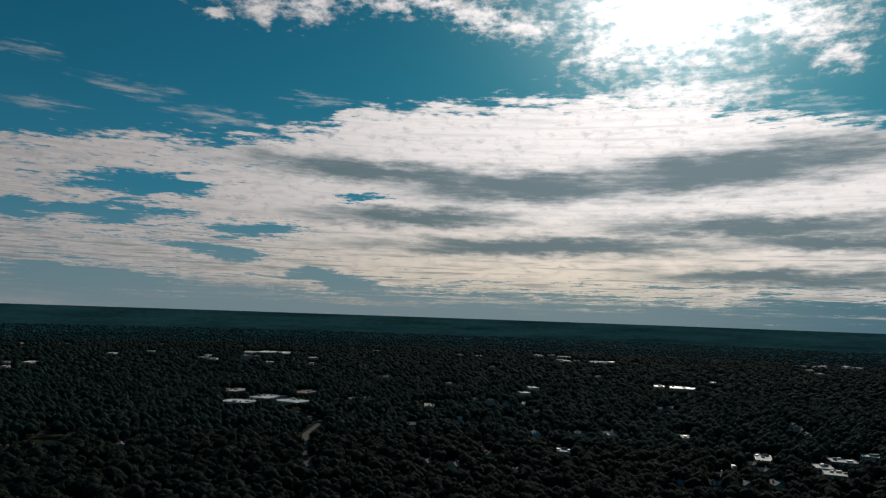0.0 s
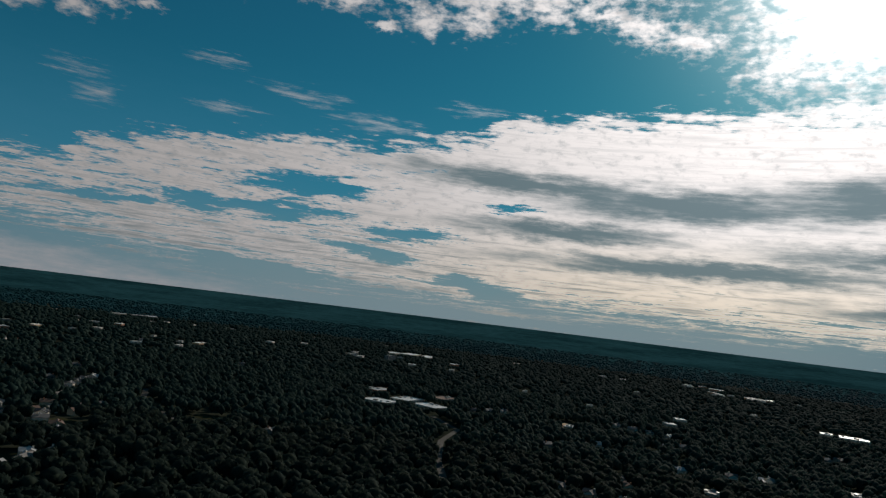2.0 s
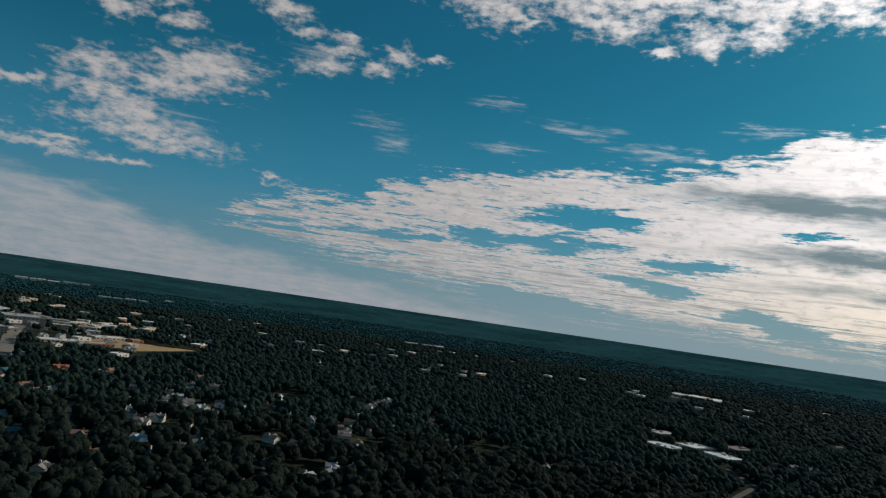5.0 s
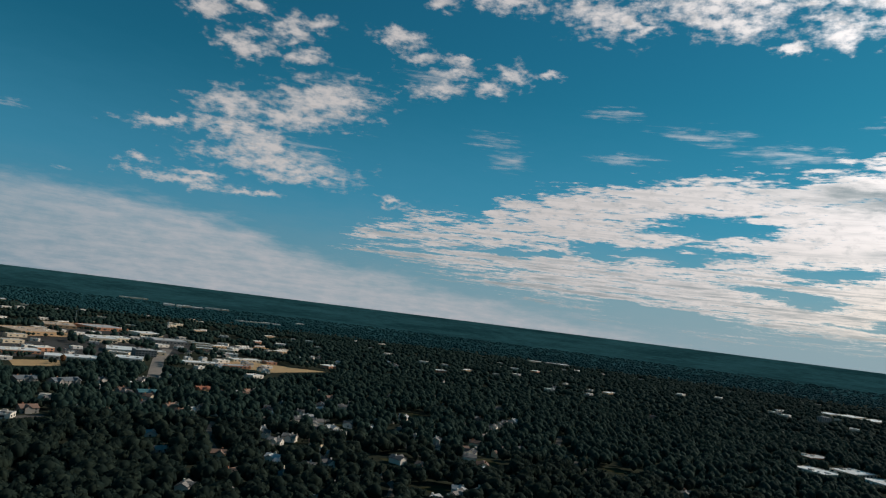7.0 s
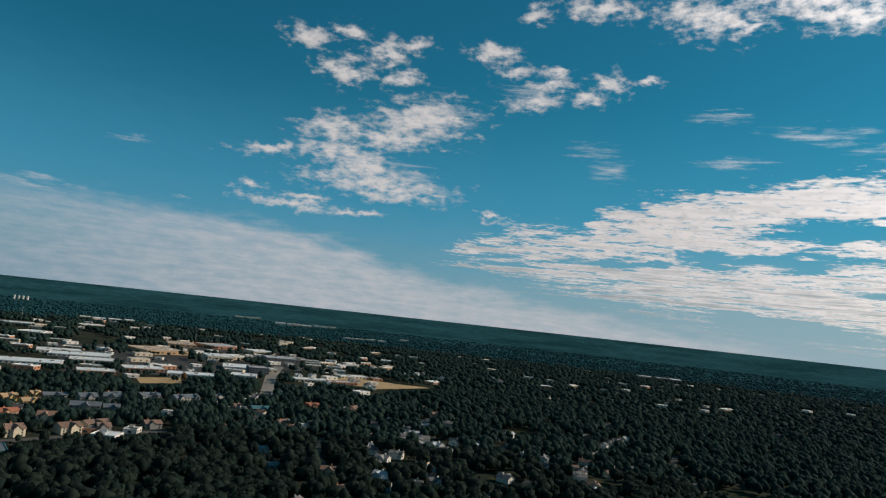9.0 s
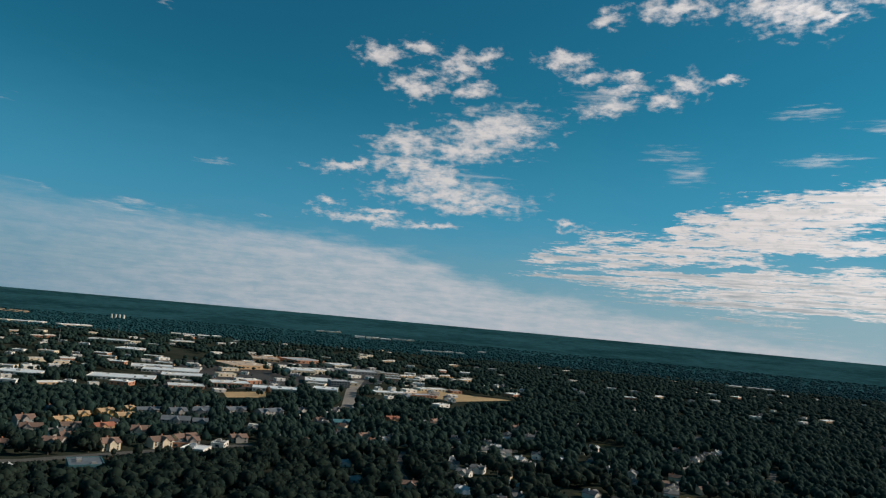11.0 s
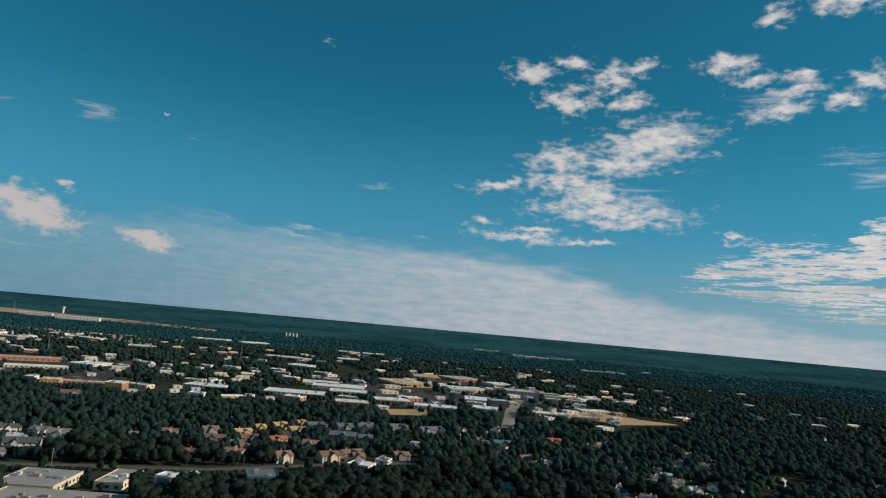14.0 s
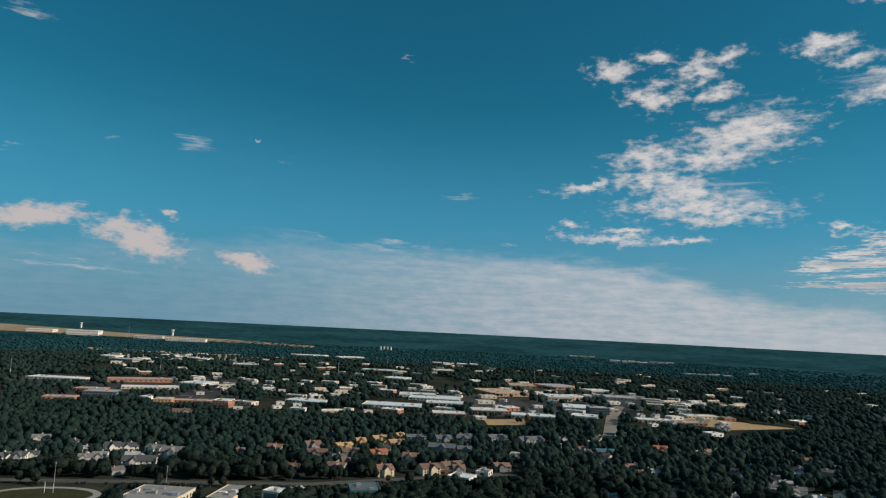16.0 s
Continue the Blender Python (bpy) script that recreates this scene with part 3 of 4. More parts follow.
def gabled(name, x, y, w, d, h, turn, wall, roof, label, rows=2, category="house", wings=True, track=True):
    """A pitched-roof house: walls with gables, roof slabs with eaves, chimney, windows, a door."""
    rnd = random.Random(int(x * 7 + y * 13))
    b = stand(name, x, y, turn, label, category)
    e, p = h * 0.68, h
    bm = bmesh.new()

    def prism(x0, x1, y0, y1, along):
        box(bm, x0, x1, y0, y1, 0, e)
        if along == "x":
            m = (y0 + y1) / 2
            q = [bm.verts.new(k) for k in ((x0, y0, e), (x0, y1, e), (x0, m, p), (x1, y0, e), (x1, y1, e), (x1, m, p))]
        else:
            m = (x0 + x1) / 2
            q = [bm.verts.new(k) for k in ((x1, y0, e), (x0, y0, e), (m, y0, p), (x1, y1, e), (x0, y1, e), (m, y1, p))]
        for f in ((0, 2, 1), (3, 4, 5), (0, 3, 5, 2), (1, 2, 5, 4)):
            bm.faces.new([q[i] for i in f])

    def slabs(br, x0, x1, y0, y1, along, o=0.5, t=0.3):
        lo, hi = ((y0, y1) if along == "x" else (x0, x1))
        m = (lo + hi) / 2
        drop = (p - e) / (m - lo) * o
        for s, a in ((lo - o, 1), (hi + o, -1)):
            ends = (x0 - o, x1 + o) if along == "x" else (y0 - o, y1 + o)
            pts = []
            for en in ends:
                for q, z in ((s, e - drop), (m, p), (m, p + t), (s, e - drop + t)):
                    pts.append((en, q, z + 0.03) if along == "x" else (q, en, z + 0.03))
            v = [br.verts.new(q) for q in pts]
            for f in ((0, 1, 2, 3), (7, 6, 5, 4), (0, 4, 5, 1), (1, 5, 6, 2), (2, 6, 7, 3), (3, 7, 4, 0)):
                br.faces.new([v[i] for i in f])

    prism(-w / 2, w / 2, -d / 2, d / 2, "x")
    br = bmesh.new()
    slabs(br, -w / 2, w / 2, -d / 2, d / 2, "x")
    if wings:
        k = max(1, int(w / 14))
        for i in range(k):
            cx = -w / 2 + (i + rnd.uniform(0.35, 0.65)) * w / k
            g = min(w / k, 9) * 0.3
            prism(cx - g, cx + g, -d / 2 - 2.2, -d / 2 + d * 0.45, "y")
            slabs(br, cx - g, cx + g, -d / 2 - 2.2, -d / 2 + d * 0.45, "y", 0.4)
    bmesh.ops.recalc_face_normals(bm, faces=bm.faces)
    bmesh.ops.recalc_face_normals(br, faces=br.faces)
    part("wall", bm, wall, b)
    pitched = part("roof", br, roof, b)
    cx = rnd.uniform(-0.3, 0.3) * w
    part("chimney", boxes((cx - 0.5, cx + 0.5, d * 0.1, d * 0.1 + 1.0, e, p + 1.2)), "brick" if wall != "white" else "white", pitched)
    windows(b, w, d, e, rows, 3.6, 1.3, 1.4)
    if track:
        BUILT.append((x, y, w / 2, h))
        OPEN.append((x, y, max(w, d) * 0.55 + 2))
    return b


def shed_row(x, y, w, d, h, turn):
    """Several white sheds of uneven length and depth end to end."""
    rnd = random.Random(int(x * 3 + y * 5))
    q = radians(turn)
    at, n = -w / 2, max(3, int(w / 38))
    cuts = [rnd.uniform(0.6, 1.4) for _ in range(n)]
    for c in cuts:
        long = w * c / sum(cuts)
        mid = at + long / 2
        off = rnd.uniform(-0.15, 0.15) * d
        flat_block("warehouse", round(x + math.cos(q) * mid - math.sin(q) * off), round(y + math.sin(q) * mid + math.cos(q) * off), long * rnd.uniform(0.7, 0.92), d * rnd.uniform(0.45, 1.0),
                   h * rnd.uniform(0.8, 1.3), turn, rnd.choice(("white", "cream", "grey")), rnd.choice(("roof_white", "roof_white", "roof_grey")), "low pale warehouse in a row beside others", units=1)
        at += long


flat_block("terminal", -3357, -1050, 107, 60, 15.3, 87, "white","roof_white","long white airport building with a flat roof",2,9,5,4,"airport building")
flat_block("terminal", -3328, -872, 127, 70, 21.3, 89, "white","roof_white","long white airport building with a flat roof",2,9,5,4,"airport building")
flat_block("terminal", -3305, -604, 119, 40, 10.4, 86, "white","roof_white","long white airport building with a flat roof",2,9,5,4,"airport building")
flat_block("terminal", -3238, -439, 165, 40, 12.2, 85, "white","roof_white","long white airport building with a flat roof",2,9,5,4,"airport building")
flat_block("warehouse", -2109, -455, 55, 60, 5.4, 65, "white","roof_white","low white warehouse with a pale flat roof")
flat_block("warehouse", -1963, -391, 69, 50, 6.8, 72, "grey","roof_grey","grey warehouse with a flat roof and dark openings")
flat_block("warehouse", -2054, -364, 30, 40, 4.0, 49, "white","roof_white","low white warehouse with a pale flat roof")
flat_block("warehouse", -2282, -341, 42, 40, 3.9, 66, "white","roof_white","low white warehouse with a pale flat roof")
flat_block("warehouse", -2193, -272, 64, 40, 3.7, 73, "white","roof_white","low white warehouse with a pale flat roof")
flat_block("warehouse", -2145, -216, 39, 40, 4.1, 56, "white","roof_white","low white warehouse with a pale flat roof")
flat_block("warehouse", -1980, -97, 65, 40, 3.6, 82, "white","roof_white","low white warehouse with a pale flat roof")
flat_block("warehouse", -1413, -374, 96, 40, 3.6, 77, "white","roof_white","low white warehouse with a pale flat roof")
flat_block("shop_building", -1410, -237, 109, 30, 6.0, 103, "brick","roof_grey","long low red-brick building with a flat roof")
flat_block("shop_building", -1290, -196, 88, 25, 3.8, 100, "cream","roof_white","cream-walled shop building with a pale flat roof")
flat_block("warehouse", -1396, -133, 46, 60, 3.6, 65, "white","roof_white","low white warehouse with a pale flat roof")
flat_block("shop_building", -1236, -272, 44, 30, 3.6, 80, "brick","roof_grey","long low red-brick building with a flat roof")
flat_block("office_building", -1153, -235, 45, 35, 8.6, 89, "slate","roof_grey","dark office block with bands of glass",3,4,3.2,3,"office")
flat_block("shop_building", -1114, -279, 42, 25, 3.6, 91, "brick","roof_grey","long low red-brick building with a flat roof")
flat_block("warehouse", -1143, -169, 15, 25, 3.6, 68, "white","roof_white","low white warehouse with a pale flat roof")
flat_block("office_building", -1086, -138, 23, 25, 7.3, 90, "yellow","roof_grey","yellow office block with rows of square windows",3,4,2,2,"office")
flat_block("shop_building", -1109, -103, 51, 20, 3.6, 88, "brick","roof_grey","long low red-brick building with a flat roof")
flat_block("office_building", -1067, -57, 22, 28, 9.6, 77, "brick","roof_white","red-brick office block with a white roof",4,4,2,3,"office")
gabled("house", -986, -97, 27, 14, 6.5, 104, "grey","shingle_brown","brown-roofed house half hidden among trees")
gabled("apartment_house", -653, -78, 25, 14, 9.7, 93, "white","shingle","white apartment house with a grey pitched roof",3,"apartment house")
gabled("apartment_house", -693, -59, 18, 14, 10.3, 79, "white","shingle","white apartment house with a grey pitched roof",3,"apartment house")
gabled("apartment_house", -716, -77, 15, 14, 8.0, 63, "white","shingle","white apartment house with a grey pitched roof",3,"apartment house")
gabled("apartment_house", -716, -114, 13, 14, 9.5, 113, "white","shingle","white apartment house with a grey pitched roof",3,"apartment house")
gabled("apartment_house", -679, -114, 11, 14, 7.7, 91, "white","shingle","white apartment house with a grey pitched roof",3,"apartment house")
gabled("apartment_house", -676, -123, 13, 14, 6.5, 97, "white","shingle","white apartment house with a grey pitched roof",3,"apartment house")
gabled("apartment_house", -724, -102, 15, 14, 7.6, 107, "white","shingle","white apartment house with a grey pitched roof",3,"apartment house")
gabled("apartment_house", -762, -187, 16, 14, 7.4, 100, "white","shingle","white apartment house with a grey pitched roof",3,"apartment house")
gabled("apartment_house", -672, -184, 10, 12, 7.3, 141, "white","shingle","white apartment house with a grey pitched roof",3,"apartment house")
gabled("apartment_house", -672, -171, 10, 12, 8.3, 86, "white","shingle","white apartment house with a grey pitched roof",3,"apartment house")
gabled("apartment_house", -680, -166, 10, 12, 7.3, 103, "white","shingle","white apartment house with a grey pitched roof",3,"apartment house")
shed_row(-2626, 73, 137, 80, 5.3, 75)
flat_block("shop_building", -2582, 220, 102, 60, 4.7, 104, "cream","roof_white","cream-walled shop building with a pale flat roof")
shed_row(-2429, 568, 162, 60, 4, 81)
flat_block("warehouse", -1943, 253, 88, 50, 3.6, 73, "white","roof_white","low white warehouse with a pale flat roof")
flat_block("warehouse", -1673, 270, 57, 60, 4.0, 53, "white","roof_white","low white warehouse with a pale flat roof")
flat_block("shop_building", -2048, 447, 64, 40, 3.6, 97, "cream","roof_white","cream-walled shop building with a pale flat roof")
flat_block("warehouse", -1299, 252, 65, 50, 3.6, 81, "white","roof_white","low white warehouse with a pale flat roof")
flat_block("warehouse", -1252, 275, 87, 60, 3.6, 75, "white","roof_white","low white warehouse with a pale flat roof")
flat_block("warehouse", -1177, 277, 61, 40, 3.6, 78, "white","roof_white","low white warehouse with a pale flat roof")
flat_block("warehouse", -1127, 185, 87, 50, 3.6, 75, "white","roof_white","low white warehouse with a pale flat roof")
flat_block("warehouse", -1149, 59, 58, 40, 3.6, 61, "white","roof_white","low white warehouse with a pale flat roof")
flat_block("shop_building", -1041, 255, 47, 30, 3.7, 82, "brick","roof_white","brick store with a white flat roof")
flat_block("shop_building", -1089, 327, 55, 35, 4.0, 84, "brick","roof_white","brick store with a white flat roof")
flat_block("shopping_mall", -1383, 427, 80, 90, 6.7, 102, "tan","roof_tan","broad tan shopping mall with roof machines",1,10,5,9,"shopping mall")
gabled("house", -778, 108, 10, 12, 7.2, 99, "yellow","tan","yellow house with a tan pitched roof")
gabled("house", -797, 129, 16, 14, 7.1, 113, "yellow","tan","yellow house with a tan pitched roof")
gabled("house", -771, 144, 16, 14, 7.4, 101, "yellow","tan","yellow house with a tan pitched roof")
gabled("house", -821, 154, 10, 12, 6.5, 113, "yellow","tan","yellow house with a tan pitched roof")
gabled("house", -714, 119, 18, 14, 7.1, 111, "tan","tile_red","house with a red tiled roof",1)
gabled("house", -751, 89, 17, 14, 6.6, 114, "yellow","tan","yellow house with a tan pitched roof")
gabled("house", -717, 94, 17, 14, 7.1, 98, "grey","shingle_brown","brown-roofed house half hidden among trees")
gabled("apartment_house", -678, 145, 15, 14, 10.6, 74, "cream","shingle_brown","cream apartment house with a brown roof by the road",3,"apartment house")
gabled("apartment_house", -640, 154, 17, 14, 8.6, 107, "cream","shingle_brown","cream apartment house with a brown roof by the road",3,"apartment house")
gabled("apartment_house", -652, 176, 20, 14, 8.4, 111, "cream","shingle_brown","cream apartment house with a brown roof by the road",3,"apartment house")
gabled("apartment_house", -633, 115, 14, 14, 8.9, 105, "cream","shingle_brown","cream apartment house with a brown roof by the road",3,"apartment house")
gabled("apartment_house", -813, 172, 24, 14, 6.5, 93, "grey","slate","blue-grey apartment house with a slate roof",3,"apartment house")
gabled("apartment_house", -790, 196, 17, 14, 9.7, 99, "grey","slate","blue-grey apartment house with a slate roof",3,"apartment house")
gabled("apartment_house", -737, 185, 26, 14, 9.6, 74, "grey","slate","blue-grey apartment house with a slate roof",3,"apartment house")
gabled("apartment_house", -809, 224, 17, 14, 8.3, 110, "grey","slate","blue-grey apartment house with a slate roof",3,"apartment house")
gabled("apartment_house", -814, 263, 23, 14, 7.8, 93, "grey","slate","blue-grey apartment house with a slate roof",3,"apartment house")
gabled("apartment_house", -734, 207, 14, 14, 8.0, 76, "grey","slate","blue-grey apartment house with a slate roof",3,"apartment house")
gabled("house", -646, 78, 15, 14, 7.7, 67, "grey","shingle_brown","brown-roofed house half hidden among trees")
gabled("house", -741, 59, 15, 14, 9.4, 109, "grey","shingle_brown","brown-roofed house half hidden among trees")
gabled("house", -708, -4, 10, 12, 7.5, 112, "grey","shingle_brown","brown-roofed house half hidden among trees")
gabled("house", -737, 25, 16, 12, 6.5, 66, "grey","shingle_brown","brown-roofed house half hidden among trees")
gabled("house", -670, 88, 11, 12, 7.1, 101, "grey","shingle_brown","brown-roofed house half hidden among trees")
gabled("house", -709, 64, 17, 12, 7.5, 87, "grey","shingle_brown","brown-roofed house half hidden among trees")
gabled("house", -646, 43, 10, 12, 6.5, 68, "grey","shingle_brown","brown-roofed house half hidden among trees")
flat_block("shop_building", -638, 173, 20, 8, 3.6, 80, "brick","roof_grey","long low red-brick building with a flat roof")
flat_block("shop_building", -570, 94, 22, 25, 4.7, 90, "teal","slate","row of shops with a teal-grey roof",1,4,2.5,3,"shop")
gabled("house", -582, 112, 4, 12, 3.6, 102, "orange","tile_red","small orange-red roadside building",1)
flat_block("warehouse", -617, 178, 19, 18, 3.6, 56, "white","roof_white","low white warehouse with a pale flat roof")
flat_block("warehouse", -637, 202, 11, 14, 3.6, 59, "white","roof_white","low white warehouse with a pale flat roof")
flat_block("shopping_mall", -1574, 532, 58, 80, 5.2, 77, "tan","roof_tan","broad tan shopping mall with roof machines",1,10,5,9,"shopping mall")
flat_block("shop_building", -1577, 617, 77, 80, 6.0, 103, "brick","roof_grey","long low red-brick building with a flat roof")
flat_block("shop_building", -1310, 517, 46, 60, 7.2, 82, "cream","roof_white","cream-walled shop building with a pale flat roof")
flat_block("shop_building", -1326, 558, 30, 40, 6.8, 94, "cream","roof_white","cream-walled shop building with a pale flat roof")
flat_block("shop_building", -1487, 674, 51, 50, 5.8, 96, "cream","roof_white","cream-walled shop building with a pale flat roof")
flat_block("warehouse", -1345, 659, 61, 60, 5.9, 75, "grey","roof_grey","grey warehouse with a flat roof and dark openings")
flat_block("warehouse", -1158, 495, 45, 60, 4.9, 70, "white","roof_white","low white warehouse with a pale flat roof")
flat_block("office_building", -1105, 509, 31, 30, 9.7, 79, "slate","roof_grey","dark office block with bands of glass",3,4,3.2,3,"office")
flat_block("shop_building", -1125, 542, 18, 25, 5.9, 76, "cream","roof_white","cream-walled shop building with a pale flat roof")
flat_block("warehouse", -1037, 459, 37, 40, 4.8, 64, "white","roof_white","low white warehouse with a pale flat roof")
flat_block("warehouse", -1027, 377, 64, 35, 4.7, 72, "white","roof_white","low white warehouse with a pale flat roof")
flat_block("shop_building", -1020, 561, 54, 25, 3.6, 79, "cream","roof_white","cream-walled shop building with a pale flat roof")
flat_block("shop_building", -998, 604, 46, 25, 3.6, 84, "brick","roof_grey","long low red-brick building with a flat roof")
flat_block("shop_building", -1085, 675, 54, 25, 3.6, 86, "cream","roof_white","cream-walled shop building with a pale flat roof")
shed_row(-2912, 1440, 166, 90, 5.9, 66)
shed_row(-2335, 1458, 164, 60, 3.6, 68)
shed_row(-3202, 1346, 122, 60, 3.6, 74)
gabled("apartment_house", -801, 222, 16, 14, 8.2, 78, "grey","slate","blue-grey apartment house with a slate roof",3,"apartment house")
gabled("apartment_house", -812, 261, 23, 14, 7.8, 112, "grey","slate","blue-grey apartment house with a slate roof",3,"apartment house")
gabled("apartment_house", -800, 296, 30, 14, 8.4, 109, "grey","slate","blue-grey apartment house with a slate roof",3,"apartment house")
gabled("apartment_house", -734, 355, 19, 14, 7.4, 82, "slate","teal","apartment house with a teal metal roof",2,"apartment house")
gabled("house", -759, 432, 14, 14, 6.5, 86, "tan","tile_red","house with a red tiled roof",1)
flat_block("warehouse", -720, 255, 10, 14, 3.6, 66, "white","roof_white","low white warehouse with a pale flat roof")
gabled("house", -658, 223, 14, 14, 6.5, 91, "grey","shingle_brown","brown-roofed house half hidden among trees")
gabled("house", -641, 180, 10, 12, 7.8, 92, "grey","shingle_brown","brown-roofed house half hidden among trees")
gabled("house", -749, 336, 10, 12, 6.9, 92, "grey","shingle_brown","brown-roofed house half hidden among trees")
shed_row(-2908, 1598, 105, 60, 4.8, 69)
flat_block("warehouse", -2424, 1706, 30, 40, 4.3, 66, "white","roof_white","low white warehouse with a pale flat roof")
flat_block("shop_building", -1064, 709, 19, 20, 3.6, 88, "brick","roof_grey","long low red-brick building with a flat roof")
gabled("house", -765, 434, 18, 14, 6.5, 82, "brick","tile_red","brick building with a red pitched roof",1)
flat_block("warehouse", -1449, 983, 26, 30, 3.6, 65, "white","roof_white","low white warehouse with a pale flat roof")
shed_row(-453, 1846, 128, 90, 4.2, -6)
flat_block("tower_block", -426, 1551, 12, 25, 14.2, -27, "grey","roof_grey","tall grey block among the trees",6,4,2,2,"tower block")
flat_block("warehouse", -548, 1673, 12, 40, 3.6, -10, "white","roof_white","low white warehouse with a pale flat roof")
flat_block("warehouse", -248, 884, 38, 30, 3.6, -18, "white","roof_white","low white warehouse with a pale flat roof")
flat_block("warehouse", -226, 937, 29, 40, 3.6, -20, "white","roof_white","low white warehouse with a pale flat roof")
flat_block("warehouse", -186, 904, 40, 30, 3.6, -28, "white","roof_white","low white warehouse with a pale flat roof")
flat_block("warehouse", -189, 1005, 25, 40, 3.6, -23, "grey","shingle_brown","weathered brown shed beside a pale lot",1)
flat_block("shop_building", -10, 902, 12, 20, 4.1, -15, "cream","roof_white","cream-walled shop building with a pale flat roof")
flat_block("shop_building", -284, 999, 26, 40, 3.6, -25, "brick","roof_grey","long low red-brick building with a flat roof")
flat_block("warehouse", 424, 1251, 42, 40, 4.6, -15, "white","roof_white","low white warehouse with a pale flat roof")
flat_block("warehouse", 392, 1279, 18, 30, 3.6, -12, "white","roof_white","low white warehouse with a pale flat roof")
flat_block("warehouse", 285, 631, 14, 30, 3.6, -19, "white","roof_grey","low white shed with a grey flat roof")
flat_block("warehouse", 251, 730, 9, 20, 3.6, -7, "white","roof_grey","low white shed with a grey flat roof")
flat_block("warehouse", 395, 658, 15, 15, 3.6, -20, "white","roof_grey","low white shed with a grey flat roof")
flat_block("warehouse", 321, 601, 15, 20, 3.6, -19, "grey","roof_grey","grey warehouse with a flat roof and dark openings")
flat_block("warehouse", 354, 630, 22, 20, 3.6, -15, "grey","roof_grey","grey warehouse with a flat roof and dark openings")
flat_block("warehouse", 318, 575, 19, 20, 3.6, -24, "grey","roof_grey","grey warehouse with a flat roof and dark openings")
flat_block("warehouse", 241, 586, 4, 10, 3.6, -21, "white","roof_grey","low white shed with a grey flat roof")
flat_block("warehouse", 111, 633, 15, 15, 3.6, -16, "white","roof_grey","low white shed with a grey flat roof")
shed_row(-1350, 1933, 143, 60, 6.2, 48)
flat_block("school_building", -545, -45, 36, 43, 5.0, 76, "cream", "roof_tar", "school block with a worn grey flat roof and roof machines", 1, 5, 2.5, 8, "school")
flat_block("school_building", -488, -29, 72, 50, 4.6, 75, "cream", "roof_tar", "broad low school block with a worn grey flat roof", 1, 5, 2.5, 12, "school")
flat_block("school_building", -551, 1, 17, 38, 5.0, 74, "cream", "roof_tar", "narrow school wing with a worn grey flat roof", 1, 5, 2.5, 3, "school")
flat_block("pavilion", -549, 31, 12, 13, 7.0, 62, "white", "roof_white", "white box with a teal glass front", 0, 5, 3, 1, "pavilion")
# the teal front of the pavilion
pav = bpy.data.objects["pavilion"]
part("glass_front", boxes((-4.6, 4.6, -6.7, -6.45, 0.8, 6.0)), "teal", pav, "teal glass front")


def control_tower(x, y, h, label):
    t = stand("control_tower", x, y, 90, label, "control tower")
    bm = bmesh.new()
    tube(bm, 0, 0, 0, h * 0.7, 5, 4.2, 12)
    part("shaft", bm, "white", t)
    bm = bmesh.new()
    tube(bm, 0, 0, h * 0.7, h * 0.9, 6, 8, 12)
    part("cabin", bm, "white", t)
    bm = bmesh.new()
    tube(bm, 0, 0, h * 0.9, h, 8.2, 5, 12)
    part("roof", bm, "roof_grey", t)


control_tower(-3797, -1021, 27, "white airport control tower over the terminal")
control_tower(-3570, -554, 30, "slim white airport tower with a round cabin")


def silo(x, y):
    s = stand("silo", x, y, 0, "pale cylindrical silo at the edge of the woods", "silo", "silos")
    bm = bmesh.new()
    tube(bm, 0, 0, 0, 15, 4, 4, 14)
    part("drum", bm, "white", s)
    bm = bmesh.new()
    tube(bm, 0, 0, 15, 17, 4.2, 0.8, 14)
    part("cap", bm, "metal", s)
    return s


for i in range(4):
    silo(-3231 + i * 3, 396 + i * 15)


def mast(x, y, h):
    m = stand("mast", x, y, 30, "thin steel mast that rises above the trees", "mast", "masts")
    bm = bmesh.new()
    tube(bm, 0, 0, 0, h, h * 0.016, h * 0.008, 6)
    part("pole", bm, "metal", m)
    part("crossarm", boxes((-1.6, 1.6, -0.15, 0.15, h * 0.92, h * 0.95)), "metal", m)


mast(-1441, -464, 32)
mast(-1541, -229, 34)
mast(-3441, -719, 44)
mast(-1791, 136, 30)
mast(-2101, 291, 34)
mast(-1691, 601, 30)
mast(-1661, 801, 28)
mast(-601, -124, 14)
mast(-594, -47, 14)


def goal(x, y, turn):
    g = stand("goalpost", x, y, turn, "white goalposts on the sports field", "goalposts")
    part("crossbar", boxes((-2.85, 2.85, -0.12, 0.12, 3.0, 3.25)), "line", g)
    for s in (-2.85, 2.85):
        part("post", boxes((s - 0.13, s + 0.13, -0.13, 0.13, 0, 6.8)), "line", g)


goal(-568, -117, 82)
strip("running_path", "concrete", "pale curved running path round the field", 5, *[(-561 + 22 * math.cos(a), -119 + 34 * math.sin(a)) for a in np.linspace(0, math.tau, 33)], lift=0.2)

# small houses under the trees
PAINT = [("white", "shingle", "small white house under tall trees"), ("white", "roof_grey", "white cottage with a pale grey roof in the woods"),
         ("cream", "shingle_brown", "cream house with a brown roof in the woods"), ("grey", "shingle", "grey house with a dark shingle roof in the woods")]
models = []
for i, (wall, roof, label) in enumerate(PAINT):
    models.append(gabled("house", -300 - 40 * i, 640, 11.5 - 0.5 * i, 8, 6.2, 20, wall, roof, label, 1 + i % 2, track=False))
rng = random.Random(11)


